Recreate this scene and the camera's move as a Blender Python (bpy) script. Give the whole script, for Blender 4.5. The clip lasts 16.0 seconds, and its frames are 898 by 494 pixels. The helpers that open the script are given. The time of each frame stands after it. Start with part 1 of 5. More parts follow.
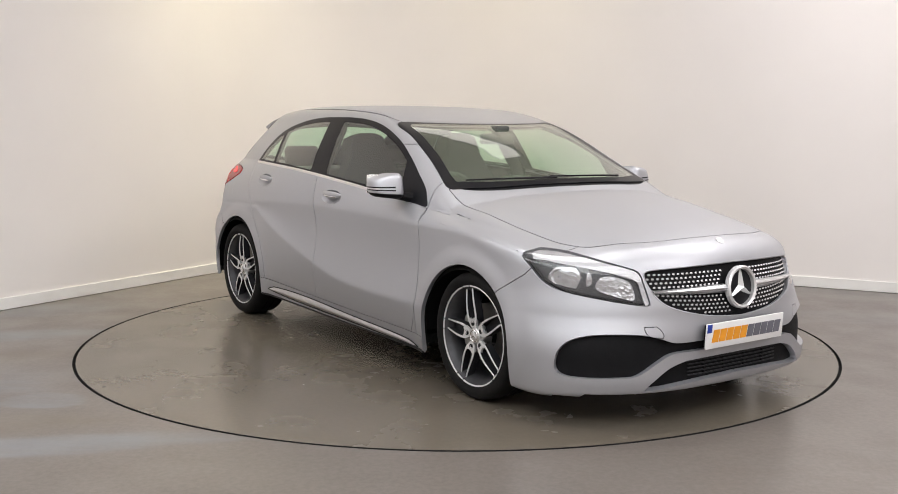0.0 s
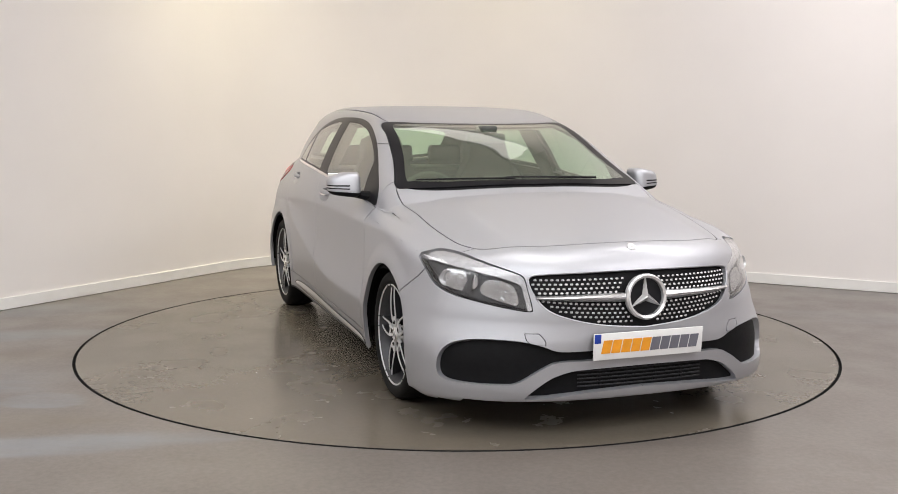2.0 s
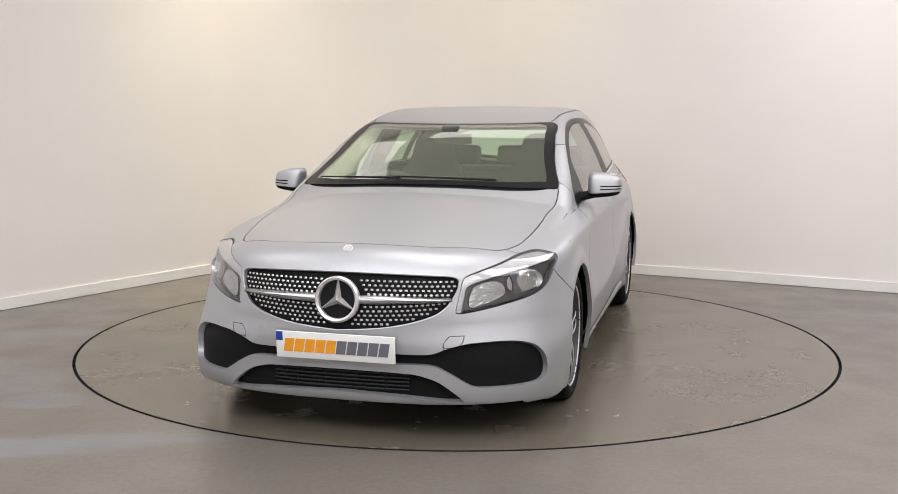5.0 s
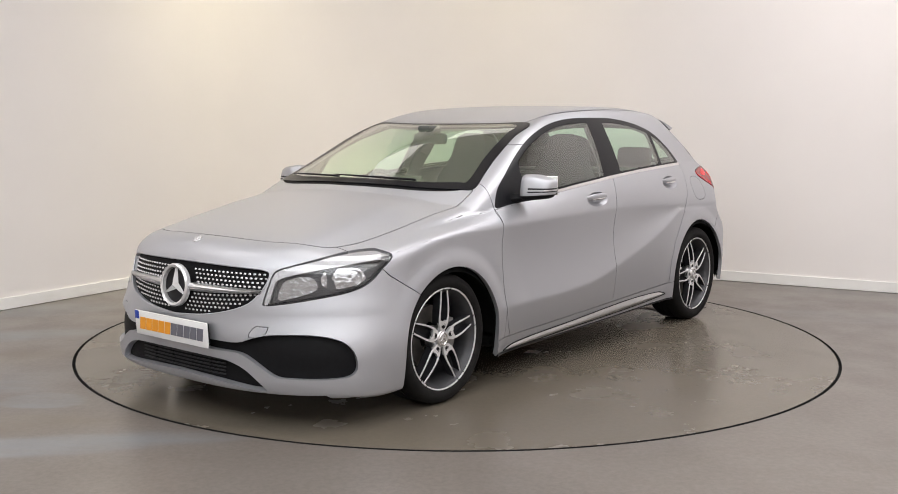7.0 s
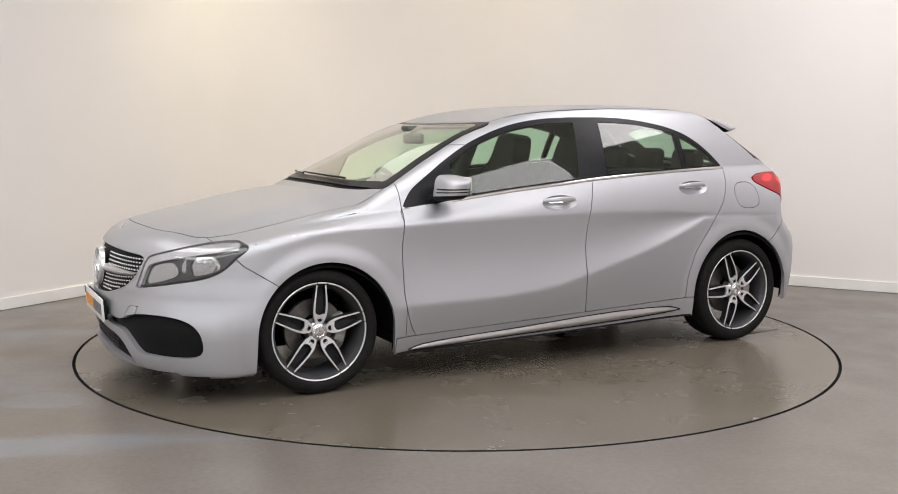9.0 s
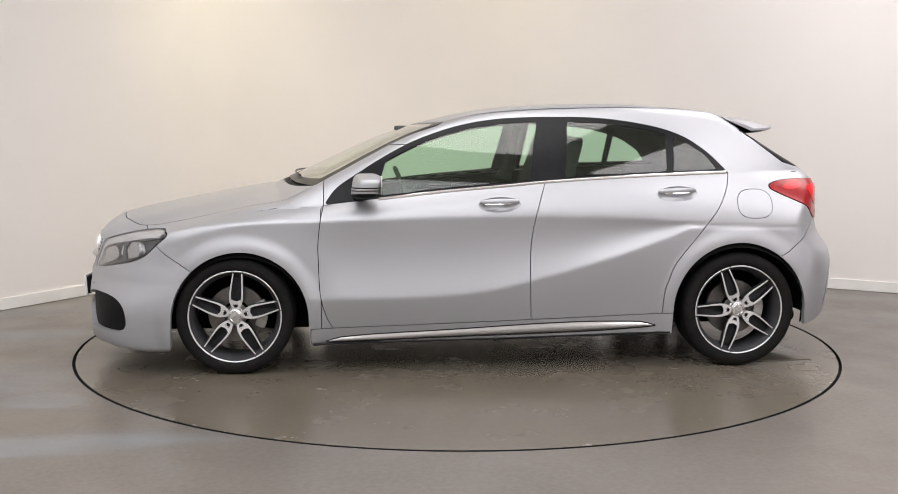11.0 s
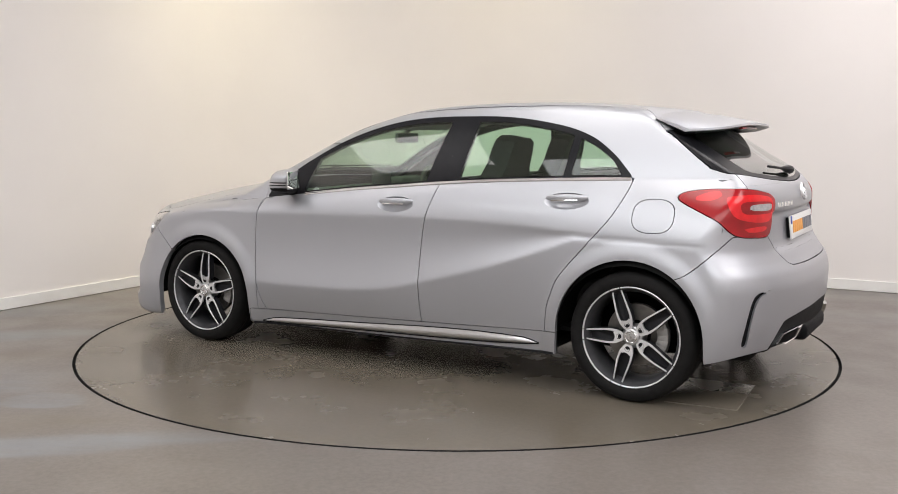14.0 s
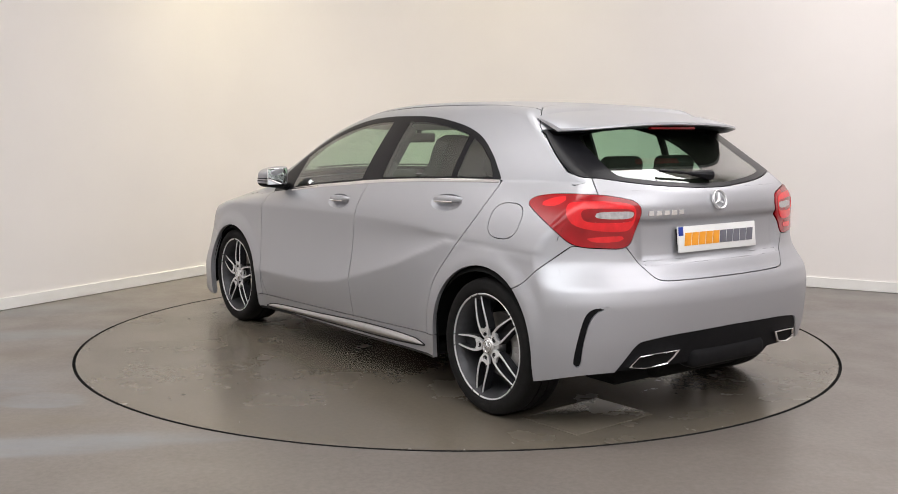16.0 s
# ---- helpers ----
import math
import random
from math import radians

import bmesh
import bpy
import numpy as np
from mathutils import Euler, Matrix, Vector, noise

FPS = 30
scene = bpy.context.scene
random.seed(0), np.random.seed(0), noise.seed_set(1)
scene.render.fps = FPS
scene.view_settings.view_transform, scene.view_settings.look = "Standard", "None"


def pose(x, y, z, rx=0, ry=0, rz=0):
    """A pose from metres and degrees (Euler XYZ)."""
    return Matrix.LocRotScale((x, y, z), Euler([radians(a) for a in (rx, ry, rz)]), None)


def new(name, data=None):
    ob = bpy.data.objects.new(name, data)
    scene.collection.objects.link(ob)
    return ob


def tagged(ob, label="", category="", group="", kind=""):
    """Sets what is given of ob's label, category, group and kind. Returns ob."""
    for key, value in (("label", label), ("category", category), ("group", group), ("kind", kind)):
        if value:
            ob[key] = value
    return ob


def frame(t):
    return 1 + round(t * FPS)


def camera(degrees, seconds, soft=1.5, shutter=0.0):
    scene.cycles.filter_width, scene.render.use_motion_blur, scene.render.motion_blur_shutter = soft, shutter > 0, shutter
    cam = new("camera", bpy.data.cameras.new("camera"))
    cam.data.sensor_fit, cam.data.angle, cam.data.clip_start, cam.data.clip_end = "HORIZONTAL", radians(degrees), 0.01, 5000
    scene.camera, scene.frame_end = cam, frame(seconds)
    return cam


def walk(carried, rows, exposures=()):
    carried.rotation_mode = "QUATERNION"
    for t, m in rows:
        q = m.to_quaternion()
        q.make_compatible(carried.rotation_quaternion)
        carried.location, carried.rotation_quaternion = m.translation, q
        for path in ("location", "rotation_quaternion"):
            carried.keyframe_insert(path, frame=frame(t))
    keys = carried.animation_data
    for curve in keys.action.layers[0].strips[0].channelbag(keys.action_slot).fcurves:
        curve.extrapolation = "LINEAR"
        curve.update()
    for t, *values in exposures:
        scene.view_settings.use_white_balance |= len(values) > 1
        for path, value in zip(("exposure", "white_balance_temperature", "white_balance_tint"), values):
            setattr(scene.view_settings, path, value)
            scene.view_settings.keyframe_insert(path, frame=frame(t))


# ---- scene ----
# The camera stands still on a tripod before the turntable.
cam = camera(48.28, 16.0, soft=0.9)
EYE = pose(0, -6.1447, 1.3036, 90 - 6.9358, -0.171, 0.4498)
walk(cam, [(0, EYE), (16.0, EYE)], exposures=[(0, 0.0, 6500, 10), (16.0, 0.0, 6500, 10)])

# ---- world and lights: a closed studio, lit by added ceiling panels out of view ----
world = bpy.data.worlds.new("studio_world")
world.use_nodes = True
world.node_tree.nodes["Background"].inputs[0].default_value = (0.9, 0.95, 1.0, 1)
world.node_tree.nodes["Background"].inputs[1].default_value = 0.3
scene.world = world
CEIL = 4.2
# place x, y, turn, size x, size y, watts, colour
PANELS = [
    (-1.75, 2.3, 62, 1.7, 0.8, 24, (1.0, 0.90, 0.60)),
    (0.35, 2.75, -28, 1.9, 0.8, 12, (1.0, 0.90, 0.60)),
    (3.2, 0.1, -28, 2.6, 1.6, 68, (1.0, 0.97, 0.98)),
    (-3.6, -1.2, -28, 2.6, 1.6, 28, (1.0, 0.98, 1.0)),
    (0.3, -1.6, -28, 2.8, 1.7, 46, (1.0, 0.98, 0.97)),
    (4.4, -3.6, -28, 3.6, 2.6, 98, (1.0, 0.97, 1.0)),
    (-5.0, -4.8, -28, 2.6, 1.6, 52, (0.93, 0.97, 1.0)),
    # two oversized panels added as fill, behaving like a lit ceiling
    (-1.0, -5.6, -28, 4.6, 4.0, 142, (0.92, 0.97, 1.0)),
    (2.8, -7.8, -28, 4.0, 4.0, 118, (0.98, 0.98, 1.0)),
]
for px, py, pr, sx, sy, watts, col in PANELS:
    data = bpy.data.lights.new("ceiling_panel_lamp", "AREA")
    data.shape, data.size, data.size_y, data.energy, data.color = "RECTANGLE", sx, sy, watts, col
    if col[2] < 0.8:
        # the warm wall washers beside the corner are given a narrow beam
        data.spread = radians(72)
    lamp = new("ceiling_panel_lamp", data)
    lamp.matrix_world = pose(px, py, CEIL - 0.07, 0, 0, pr)


# ---- materials ----
def material(name, color, rough=0.5, metal=0.0, vary=0.0, scale=8.0, bump=0.0, bump_scale=60.0, coat=0.0, rough_vary=0.0, spec=0.5, detail=5.0):
    """A principled material with soft mottling, fine relief and uneven gloss."""
    m = bpy.data.materials.new(name)
    m.use_nodes = True
    nt = m.node_tree
    b = nt.nodes["Principled BSDF"]
    b.inputs["Roughness"].default_value = rough
    b.inputs["Metallic"].default_value = metal
    b.inputs["Coat Weight"].default_value = coat
    b.inputs["Coat Roughness"].default_value = 0.04
    b.inputs["Specular IOR Level"].default_value = spec
    b.inputs["Base Color"].default_value = (*color, 1)
    co = nt.nodes.new("ShaderNodeTexCoord")
    if vary or rough_vary:
        n = nt.nodes.new("ShaderNodeTexNoise")
        n.inputs["Scale"].default_value, n.inputs["Detail"].default_value = scale, detail
        nt.links.new(co.outputs["Object"], n.inputs["Vector"])
        if vary:
            r = nt.nodes.new("ShaderNodeMapRange")
            r.inputs["From Min"].default_value, r.inputs["From Max"].default_value = 0.3, 0.7
            r.inputs["To Min"].default_value, r.inputs["To Max"].default_value = 1 - vary, 1 + vary
            mx = nt.nodes.new("ShaderNodeMix")
            mx.data_type, mx.blend_type = "RGBA", "MULTIPLY"
            mx.inputs["Factor"].default_value = 1
            mx.inputs["A"].default_value = (*color, 1)
            nt.links.new(n.outputs["Fac"], r.inputs["Value"])
            nt.links.new(r.outputs["Result"], mx.inputs["B"])
            nt.links.new(mx.outputs["Result"], b.inputs["Base Color"])
        if rough_vary:
            r2 = nt.nodes.new("ShaderNodeMapRange")
            r2.inputs["From Min"].default_value, r2.inputs["From Max"].default_value = 0.3, 0.7
            r2.inputs["To Min"].default_value, r2.inputs["To Max"].default_value = rough - rough_vary, rough + rough_vary
            nt.links.new(n.outputs["Fac"], r2.inputs["Value"])
            nt.links.new(r2.outputs["Result"], b.inputs["Roughness"])
    if bump:
        n2 = nt.nodes.new("ShaderNodeTexNoise")
        n2.inputs["Scale"].default_value, n2.inputs["Detail"].default_value = bump_scale, 4
        nt.links.new(co.outputs["Object"], n2.inputs["Vector"])
        bp = nt.nodes.new("ShaderNodeBump")
        bp.inputs["Strength"].default_value, bp.inputs["Distance"].default_value = bump, 0.004
        nt.links.new(n2.outputs["Fac"], bp.inputs["Height"])
        nt.links.new(bp.outputs["Normal"], b.inputs["Normal"])
    return m


def concrete(name, base, toned_patches, rough, uneven=0.05, grain=0.03):
    """Sealed grey-brown concrete: broad mottling, patches of other tones, fine grain, uneven sheen."""
    m = bpy.data.materials.new(name)
    m.use_nodes = True
    nt = m.node_tree
    b = nt.nodes["Principled BSDF"]
    co = nt.nodes.new("ShaderNodeTexCoord")

    def noise_tex(scale, detail, rgh=0.55, stretch=(1, 1, 1), turn=0.0):
        mp = nt.nodes.new("ShaderNodeMapping")
        mp.inputs["Scale"].default_value = stretch
        mp.inputs["Rotation"].default_value = (0, 0, turn)
        n = nt.nodes.new("ShaderNodeTexNoise")
        n.inputs["Scale"].default_value, n.inputs["Detail"].default_value, n.inputs["Roughness"].default_value = scale, detail, rgh
        nt.links.new(co.outputs["Object"], mp.inputs["Vector"])
        nt.links.new(mp.outputs["Vector"], n.inputs["Vector"])
        return n.outputs["Fac"]

    def ramp(fac, lo, hi, a, c):
        r = nt.nodes.new("ShaderNodeMapRange")
        r.interpolation_type = "SMOOTHSTEP"
        for key, v in (("From Min", lo), ("From Max", hi), ("To Min", a), ("To Max", c)):
            r.inputs[key].default_value = v
        nt.links.new(fac, r.inputs["Value"])
        return r.outputs["Result"]

    def mix(fac, a, c, mode="MIX"):
        x = nt.nodes.new("ShaderNodeMix")
        x.data_type, x.blend_type = "RGBA", mode
        for key, v in (("Factor", fac), ("A", a), ("B", c)):
            if isinstance(v, (float, int)):
                x.inputs[key].default_value = v
            elif isinstance(v, tuple):
                x.inputs[key].default_value = (*v, 1)
            else:
                nt.links.new(v, x.inputs[key])
        return x.outputs["Result"]

    broad = ramp(noise_tex(0.9, 4), 0.35, 0.65, 0.0, 1.0)
    col = mix(broad, base, tuple(v * 1.12 for v in base))
    fine = ramp(noise_tex(38, 6, 0.7), 0.3, 0.7, 1 - grain * 5, 1 + grain * 4.3)
    grey = nt.nodes.new("ShaderNodeCombineColor")
    for k in range(3):
        nt.links.new(fine, grey.inputs[k])
    col = mix(1.0, col, grey.outputs["Color"], "MULTIPLY")
    def times(a, c):
        x = nt.nodes.new("ShaderNodeMath")
        x.operation = "MULTIPLY"
        nt.links.new(a, x.inputs[0])
        nt.links.new(c, x.inputs[1])
        return x.outputs[0]

    def patch(cx, cy, rx, ry, turn, edge, most):
        """A patch of another tone with a ragged outline of its own."""
        mp = nt.nodes.new("ShaderNodeMapping")
        mp.vector_type = "TEXTURE"
        mp.inputs["Location"].default_value = (cx, cy, 0)
        mp.inputs["Rotation"].default_value = (0, 0, radians(turn))
        mp.inputs["Scale"].default_value = (rx, ry, 1)
        ln = nt.nodes.new("ShaderNodeVectorMath")
        ln.operation = "LENGTH"
        nt.links.new(co.outputs["Object"], mp.inputs["Vector"])
        nt.links.new(mp.outputs["Vector"], ln.inputs[0])
        add = nt.nodes.new("ShaderNodeMath")
        add.operation = "MULTIPLY_ADD"
        add.inputs[1].default_value = 0.9
        nt.links.new(noise_tex(2.2, 3, 0.55, (0.6, 2.2, 1), radians(-turn)), add.inputs[0])
        nt.links.new(ln.outputs["Value"], add.inputs[2])
        return ramp(add.outputs[0], 1.45, 1.45 - edge, 0.0, most)

    smear = ramp(noise_tex(2.4, 6, 0.65, (0.5, 2.0, 1), 0.2), 0.30, 0.62, 0.35, 1.0)
    for cx, cy, rx, ry, turn, edge, most, tone in toned_patches:
        col = mix(times(patch(cx, cy, rx, ry, turn, edge, most), smear), col, tone)
    nt.links.new(col, b.inputs["Base Color"])
    nt.links.new(ramp(noise_tex(2.3, 5), 0.3, 0.7, rough - uneven, rough + uneven), b.inputs["Roughness"])
    bp = nt.nodes.new("ShaderNodeBump")
    bp.inputs["Strength"].default_value, bp.inputs["Distance"].default_value = grain, 0.004
    nt.links.new(noise_tex(55, 5), bp.inputs["Height"])
    nt.links.new(bp.outputs["Normal"], b.inputs["Normal"])
    return m


def glowing(name, color, strength):
    m = bpy.data.materials.new(name)
    m.use_nodes = True
    b = m.node_tree.nodes["Principled BSDF"]
    b.inputs["Base Color"].default_value = (*color, 1)
    b.inputs["Emission Color"].default_value = (*color, 1)
    b.inputs["Emission Strength"].default_value = strength
    return m


WALL = material("painted_wall", (0.80, 0.765, 0.745), 0.6, vary=0.02, scale=1.2, bump=0.05, bump_scale=180)
CEILING = material("ceiling_paint", (0.80, 0.79, 0.77), 0.8, vary=0.02, scale=1.0)
SKIRT = material("white_skirting", (0.80, 0.79, 0.77), 0.4, vary=0.03, scale=6)
PALE, RUST, DARK_PATCH = (0.185, 0.196, 0.212), (0.142, 0.116, 0.082), (0.085, 0.073, 0.057)
# toned and worn patches: place x, y, half lengths, turn, soft edge, strength, colour
# PALE paints bluish reflected light into the floor, plus the small oval scuff
FLOOR = concrete("floor_concrete", (0.138, 0.120, 0.107), [
    (-2.9, -0.15, 1.0, 0.22, 22, 0.5, 0.8, PALE), (-2.5, -1.25, 0.7, 0.42, 8, 0.7, 0.62, PALE), (-1.85, -2.24, 1.15, 0.17, 12, 0.45, 0.75, PALE),
    (-1.97, -1.52, 0.24, 0.15, 0, 0.3, 0.7, PALE), (-2.15, -1.95, 0.9, 0.22, 12, 0.6, 0.55, RUST), (-2.5, -0.62, 0.8, 0.22, 18, 0.6, 0.45, RUST), (-2.9, 0.75, 0.8, 0.3, 25, 0.6, 0.4, PALE),
    (2.9, 0.6, 1.2, 0.3, -20, 0.7, 0.25, PALE)], 0.33)
# the deck's patches are only darker in colour, with wide soft edges
DISC = concrete("turntable_concrete", (0.122, 0.105, 0.083), [
    (-1.5, 0.45, 0.6, 0.45, 20, 1.2, 0.4, DARK_PATCH), (-0.2, 0.9, 0.9, 0.35, 4, 1.2, 0.28, DARK_PATCH), (0.9, -0.7, 0.8, 0.4, -12, 1.2, 0.28, DARK_PATCH), (1.5, 0.5, 0.5, 0.6, 30, 1.2, 0.25, DARK_PATCH)], 0.25, 0.04, 0.010)
# near-black that puts the gap's shade into the colour of its sides
GAP_BLACK = material("gap_black", (0.004, 0.004, 0.004), 0.9, 0.0, vary=0.2, scale=20)
LAMP_FRAME = material("white_lamp_frame", (0.75, 0.75, 0.75), 0.4)
DIFFUSER = glowing("lamp_diffuser", (1.0, 0.97, 0.94), 1.1)


# ---- mesh helpers ----
def mesh_object(name, verts, faces, mat, parent=None, smooth=True, label=""):
    me = bpy.data.meshes.new(name)
    me.from_pydata([tuple(v) for v in verts], [], [tuple(f) for f in faces])
    me.materials.append(mat)
    if smooth:
        me.shade_smooth()
    ob = new(name, me)
    if parent:
        ob.parent = parent
    return tagged(ob, label=label)


def part(name, bm, mat, parent, label="", smooth=True, angle=35):
    """Links a bmesh as one mesh object under a thing or a part."""
    me = bpy.data.meshes.new(name)
    bmesh.ops.recalc_face_normals(bm, faces=bm.faces)
    bm.to_mesh(me)
    bm.free()
    me.materials.append(mat)
    if smooth:
        me.shade_smooth()
        me.set_sharp_from_angle(angle=radians(angle))
    ob = new(name, me)
    ob.parent = parent
    return tagged(ob, label=label)


def box(bm, c, s, m=None, bevel=0.0, seg=2):
    """Adds a box of size s round c (then moved by m), with bevelled edges."""
    r = bmesh.ops.create_cube(bm, size=1)
    vs = r["verts"]
    for v in vs:
        v.co = Vector((v.co.x * s[0] + c[0], v.co.y * s[1] + c[1], v.co.z * s[2] + c[2]))
    if bevel:
        es = list({e for v in vs for e in v.link_edges})
        vs = list({v for f in bmesh.ops.bevel(bm, geom=es, offset=bevel, segments=seg, profile=0.5, affect="EDGES", clamp_overlap=True)["faces"] for v in f.verts} | {v for v in vs if v.is_valid})
    if m:
        bmesh.ops.transform(bm, matrix=m, verts=vs)
    return vs


# ---- the room ----
CORNER = Vector((-1.24, 4.14))
WAY_A = Vector((-0.504, -0.864)).normalized()
WAY_B = Vector((0.885, -0.465)).normalized()
SPAN_A, SPAN_B, COVE = 12.5, 12.5, 1.7


def wall_path():
    """The plan line of the two seen walls with their rounded corner."""
    p0, p1 = CORNER + WAY_A * COVE, CORNER + WAY_B * COVE
    pts = [CORNER + WAY_A * SPAN_A, p0]
    for i in range(1, 24):
        t = i / 24
        # a curve that leaves both walls along their own line
        k = 0.55
        a, b_ = p0.lerp(CORNER, k), p1.lerp(CORNER, k)
        pts.append(p0 * (1 - t) ** 3 + a * 3 * t * (1 - t) ** 2 + b_ * 3 * t * t * (1 - t) + p1 * t ** 3)
    pts += [p1, CORNER + WAY_B * SPAN_B]
    return pts


def ribbon(name, path, z0, z1, thick, mat, label=""):
    """A wall of that thickness along a plan line; its face towards the room is the line itself."""
    verts, faces = [], []
    n = len(path)
    for i, q in enumerate(path):
        d = (path[min(i + 1, n - 1)] - path[max(i - 1, 0)]).normalized()
        out = Vector((-d.y, d.x))
        for off, z in ((0, z0), (0, z1), (thick, z1), (thick, z0)):
            verts.append((q.x + out.x * off, q.y + out.y * off, z))
    for i in range(n - 1):
        for k in range(4):
            a, b_ = i * 4 + k, i * 4 + (k + 1) % 4
            faces.append((a, b_, b_ + 4, a + 4))
    faces += [(0, 3, 2, 1), tuple((n - 1) * 4 + k for k in range(4))]
    ob = mesh_object(name, verts, faces, mat, smooth=False)
    ob.data.shade_smooth()
    ob.data.set_sharp_from_angle(angle=radians(30))
    return ob


PATH = wall_path()
FAR = CORNER + WAY_A * SPAN_A + WAY_B * SPAN_B
tagged(ribbon("wall_north", PATH, 0, CEIL, 0.2, WALL), "cream painted studio wall with a rounded corner", "wall", kind="structure")
tagged(ribbon("wall_south", [PATH[-1], FAR, PATH[0]], 0, CEIL, 0.2, WALL), "cream painted plain studio wall", "wall", kind="structure")
tagged(ribbon("baseboard", PATH, 0.004, 0.085, -0.014, SKIRT), "white painted skirting board along the curved wall", "skirting", kind="structure")

RING = 2.238


def flat_ring(name, r0, r1, z, mat, n=192, depth=0.02):
    verts, faces = [], []
    for i in range(n):
        a = 2 * math.pi * i / n
        for r, zz in ((r0, z - depth), (r0, z), (r1, z), (r1, z - depth)):
            verts.append((r * math.cos(a), r * math.sin(a), zz))
    for i in range(n):
        j = (i + 1) % n
        for k in range(3):
            faces.append((i * 4 + k, j * 4 + k, j * 4 + k + 1, i * 4 + k + 1))
    return verts, faces


def floor_mesh():
    """One sheet with a round hole for the turntable."""
    n, verts, faces = 192, [], []
    big = 14.0
    for i in range(n):
        a = 2 * math.pi * i / n
        c, s = math.cos(a), math.sin(a)
        for r in (RING + 0.007, 3.2, 6.0, big):
            verts.append((r * c, r * s, 0))
    for i in range(n):
        j = (i + 1) % n
        for k in range(3):
            faces.append((i * 4 + k, i * 4 + k + 1, j * 4 + k + 1, j * 4 + k))
    return verts, faces


tagged(mesh_object("floor", *floor_mesh(), FLOOR, smooth=False), "grey-brown sealed concrete floor with pale scuff and painted bluish sheen", "floor", kind="structure")
pit = flat_ring("pit", RING - 0.03, RING + 0.03, -0.029, GAP_BLACK)
tagged(mesh_object("turntable_trim", *pit, GAP_BLACK, smooth=False), "dark gap ring round the turntable", "trim", kind="structure")
# added black strip: keeps the gap's outer side in shade
lip = flat_ring("lip", RING + 0.0069, RING + 0.0082, 0.0008, GAP_BLACK, depth=0.04)
tagged(mesh_object("floor_trim", *lip, GAP_BLACK, smooth=False), "black strip added to shade the floor's edge round the turntable", "trim", kind="structure")
cz = [(-14, -14), (14, -14), (14, 14), (-14, 14)]
tagged(mesh_object("ceiling", [(x, y, CEIL + z) for z in (0, 0.15) for x, y in cz], [(3, 2, 1, 0), (4, 5, 6, 7), (0, 1, 5, 4), (1, 2, 6, 5), (2, 3, 7, 6), (3, 0, 4, 7)], CEILING, smooth=False),
       "white painted studio ceiling", "ceiling", kind="structure")


def ceiling_light(px, py, pr, sx, sy):
    root = tagged(new("ceiling_light"), "white rectangular ceiling light panel, added out of view, switched on", "ceiling light", group="ceiling lights")
    bm = bmesh.new()
    for c, s in (((0, sy / 2 + 0.03, 0), (sx + 0.12, 0.06, 0.06)), ((0, -sy / 2 - 0.03, 0), (sx + 0.12, 0.06, 0.06)),
                 ((sx / 2 + 0.03, 0, 0), (0.06, sy, 0.06)), ((-sx / 2 - 0.03, 0, 0), (0.06, sy, 0.06))):
        box(bm, c, s, bevel=0.006)
    part("frame", bm, LAMP_FRAME, root)
    bm = bmesh.new()
    box(bm, (0, 0, 0.012), (sx, sy, 0.02))
    part("diffuser", bm, DIFFUSER, root)
    root.matrix_world = pose(px, py, CEIL - 0.03, 0, 0, pr)


for px, py, pr, sx, sy, watts, col in PANELS:
    ceiling_light(px, py, pr, sx, sy)


def turntable():
    root = tagged(new("turntable"), "flush round concrete car turntable with blackened edge", "turntable")
    n, verts, faces = 192, [], []
    rs = [0.0, 0.6, 1.2, 1.8, RING - 0.008, RING - 0.0075]
    for i in range(n):
        a = 2 * math.pi * i / n
        for k, r in enumerate(rs[1:]):
            verts.append((r * math.cos(a), r * math.sin(a), 0.0 if k < 4 else -0.03))
    verts.append((0, 0, 0))
    m = len(rs) - 1
    for i in range(n):
        j = (i + 1) % n
        faces.append((len(verts) - 1, i * m, j * m))
        for k in range(m - 1):
            faces.append((i * m + k, i * m + k + 1, j * m + k + 1, j * m + k))
    mesh_object("deck", verts, faces, DISC, root, smooth=False)
    # added black strip: hides the deck's lit side within the gap
    rim = flat_ring("rim", RING - 0.0088, RING - 0.0074, 0.0008, GAP_BLACK, depth=0.04)
    mesh_object("rim", *rim, GAP_BLACK, root, smooth=False, label="black strip added to shade the deck's edge")
    # access hatch behind the rear axle
    bm = bmesh.new()
    box(bm, (0, 0, 0.001), (0.34, 0.5, 0.006), bevel=0.002)
    h = part("hatch", bm, DISC, root, "grey steel access hatch")
    h.matrix_local = pose(-1.75, 0.55, 0, 0, 0, 4)
    return root


TURNTABLE = turntable()


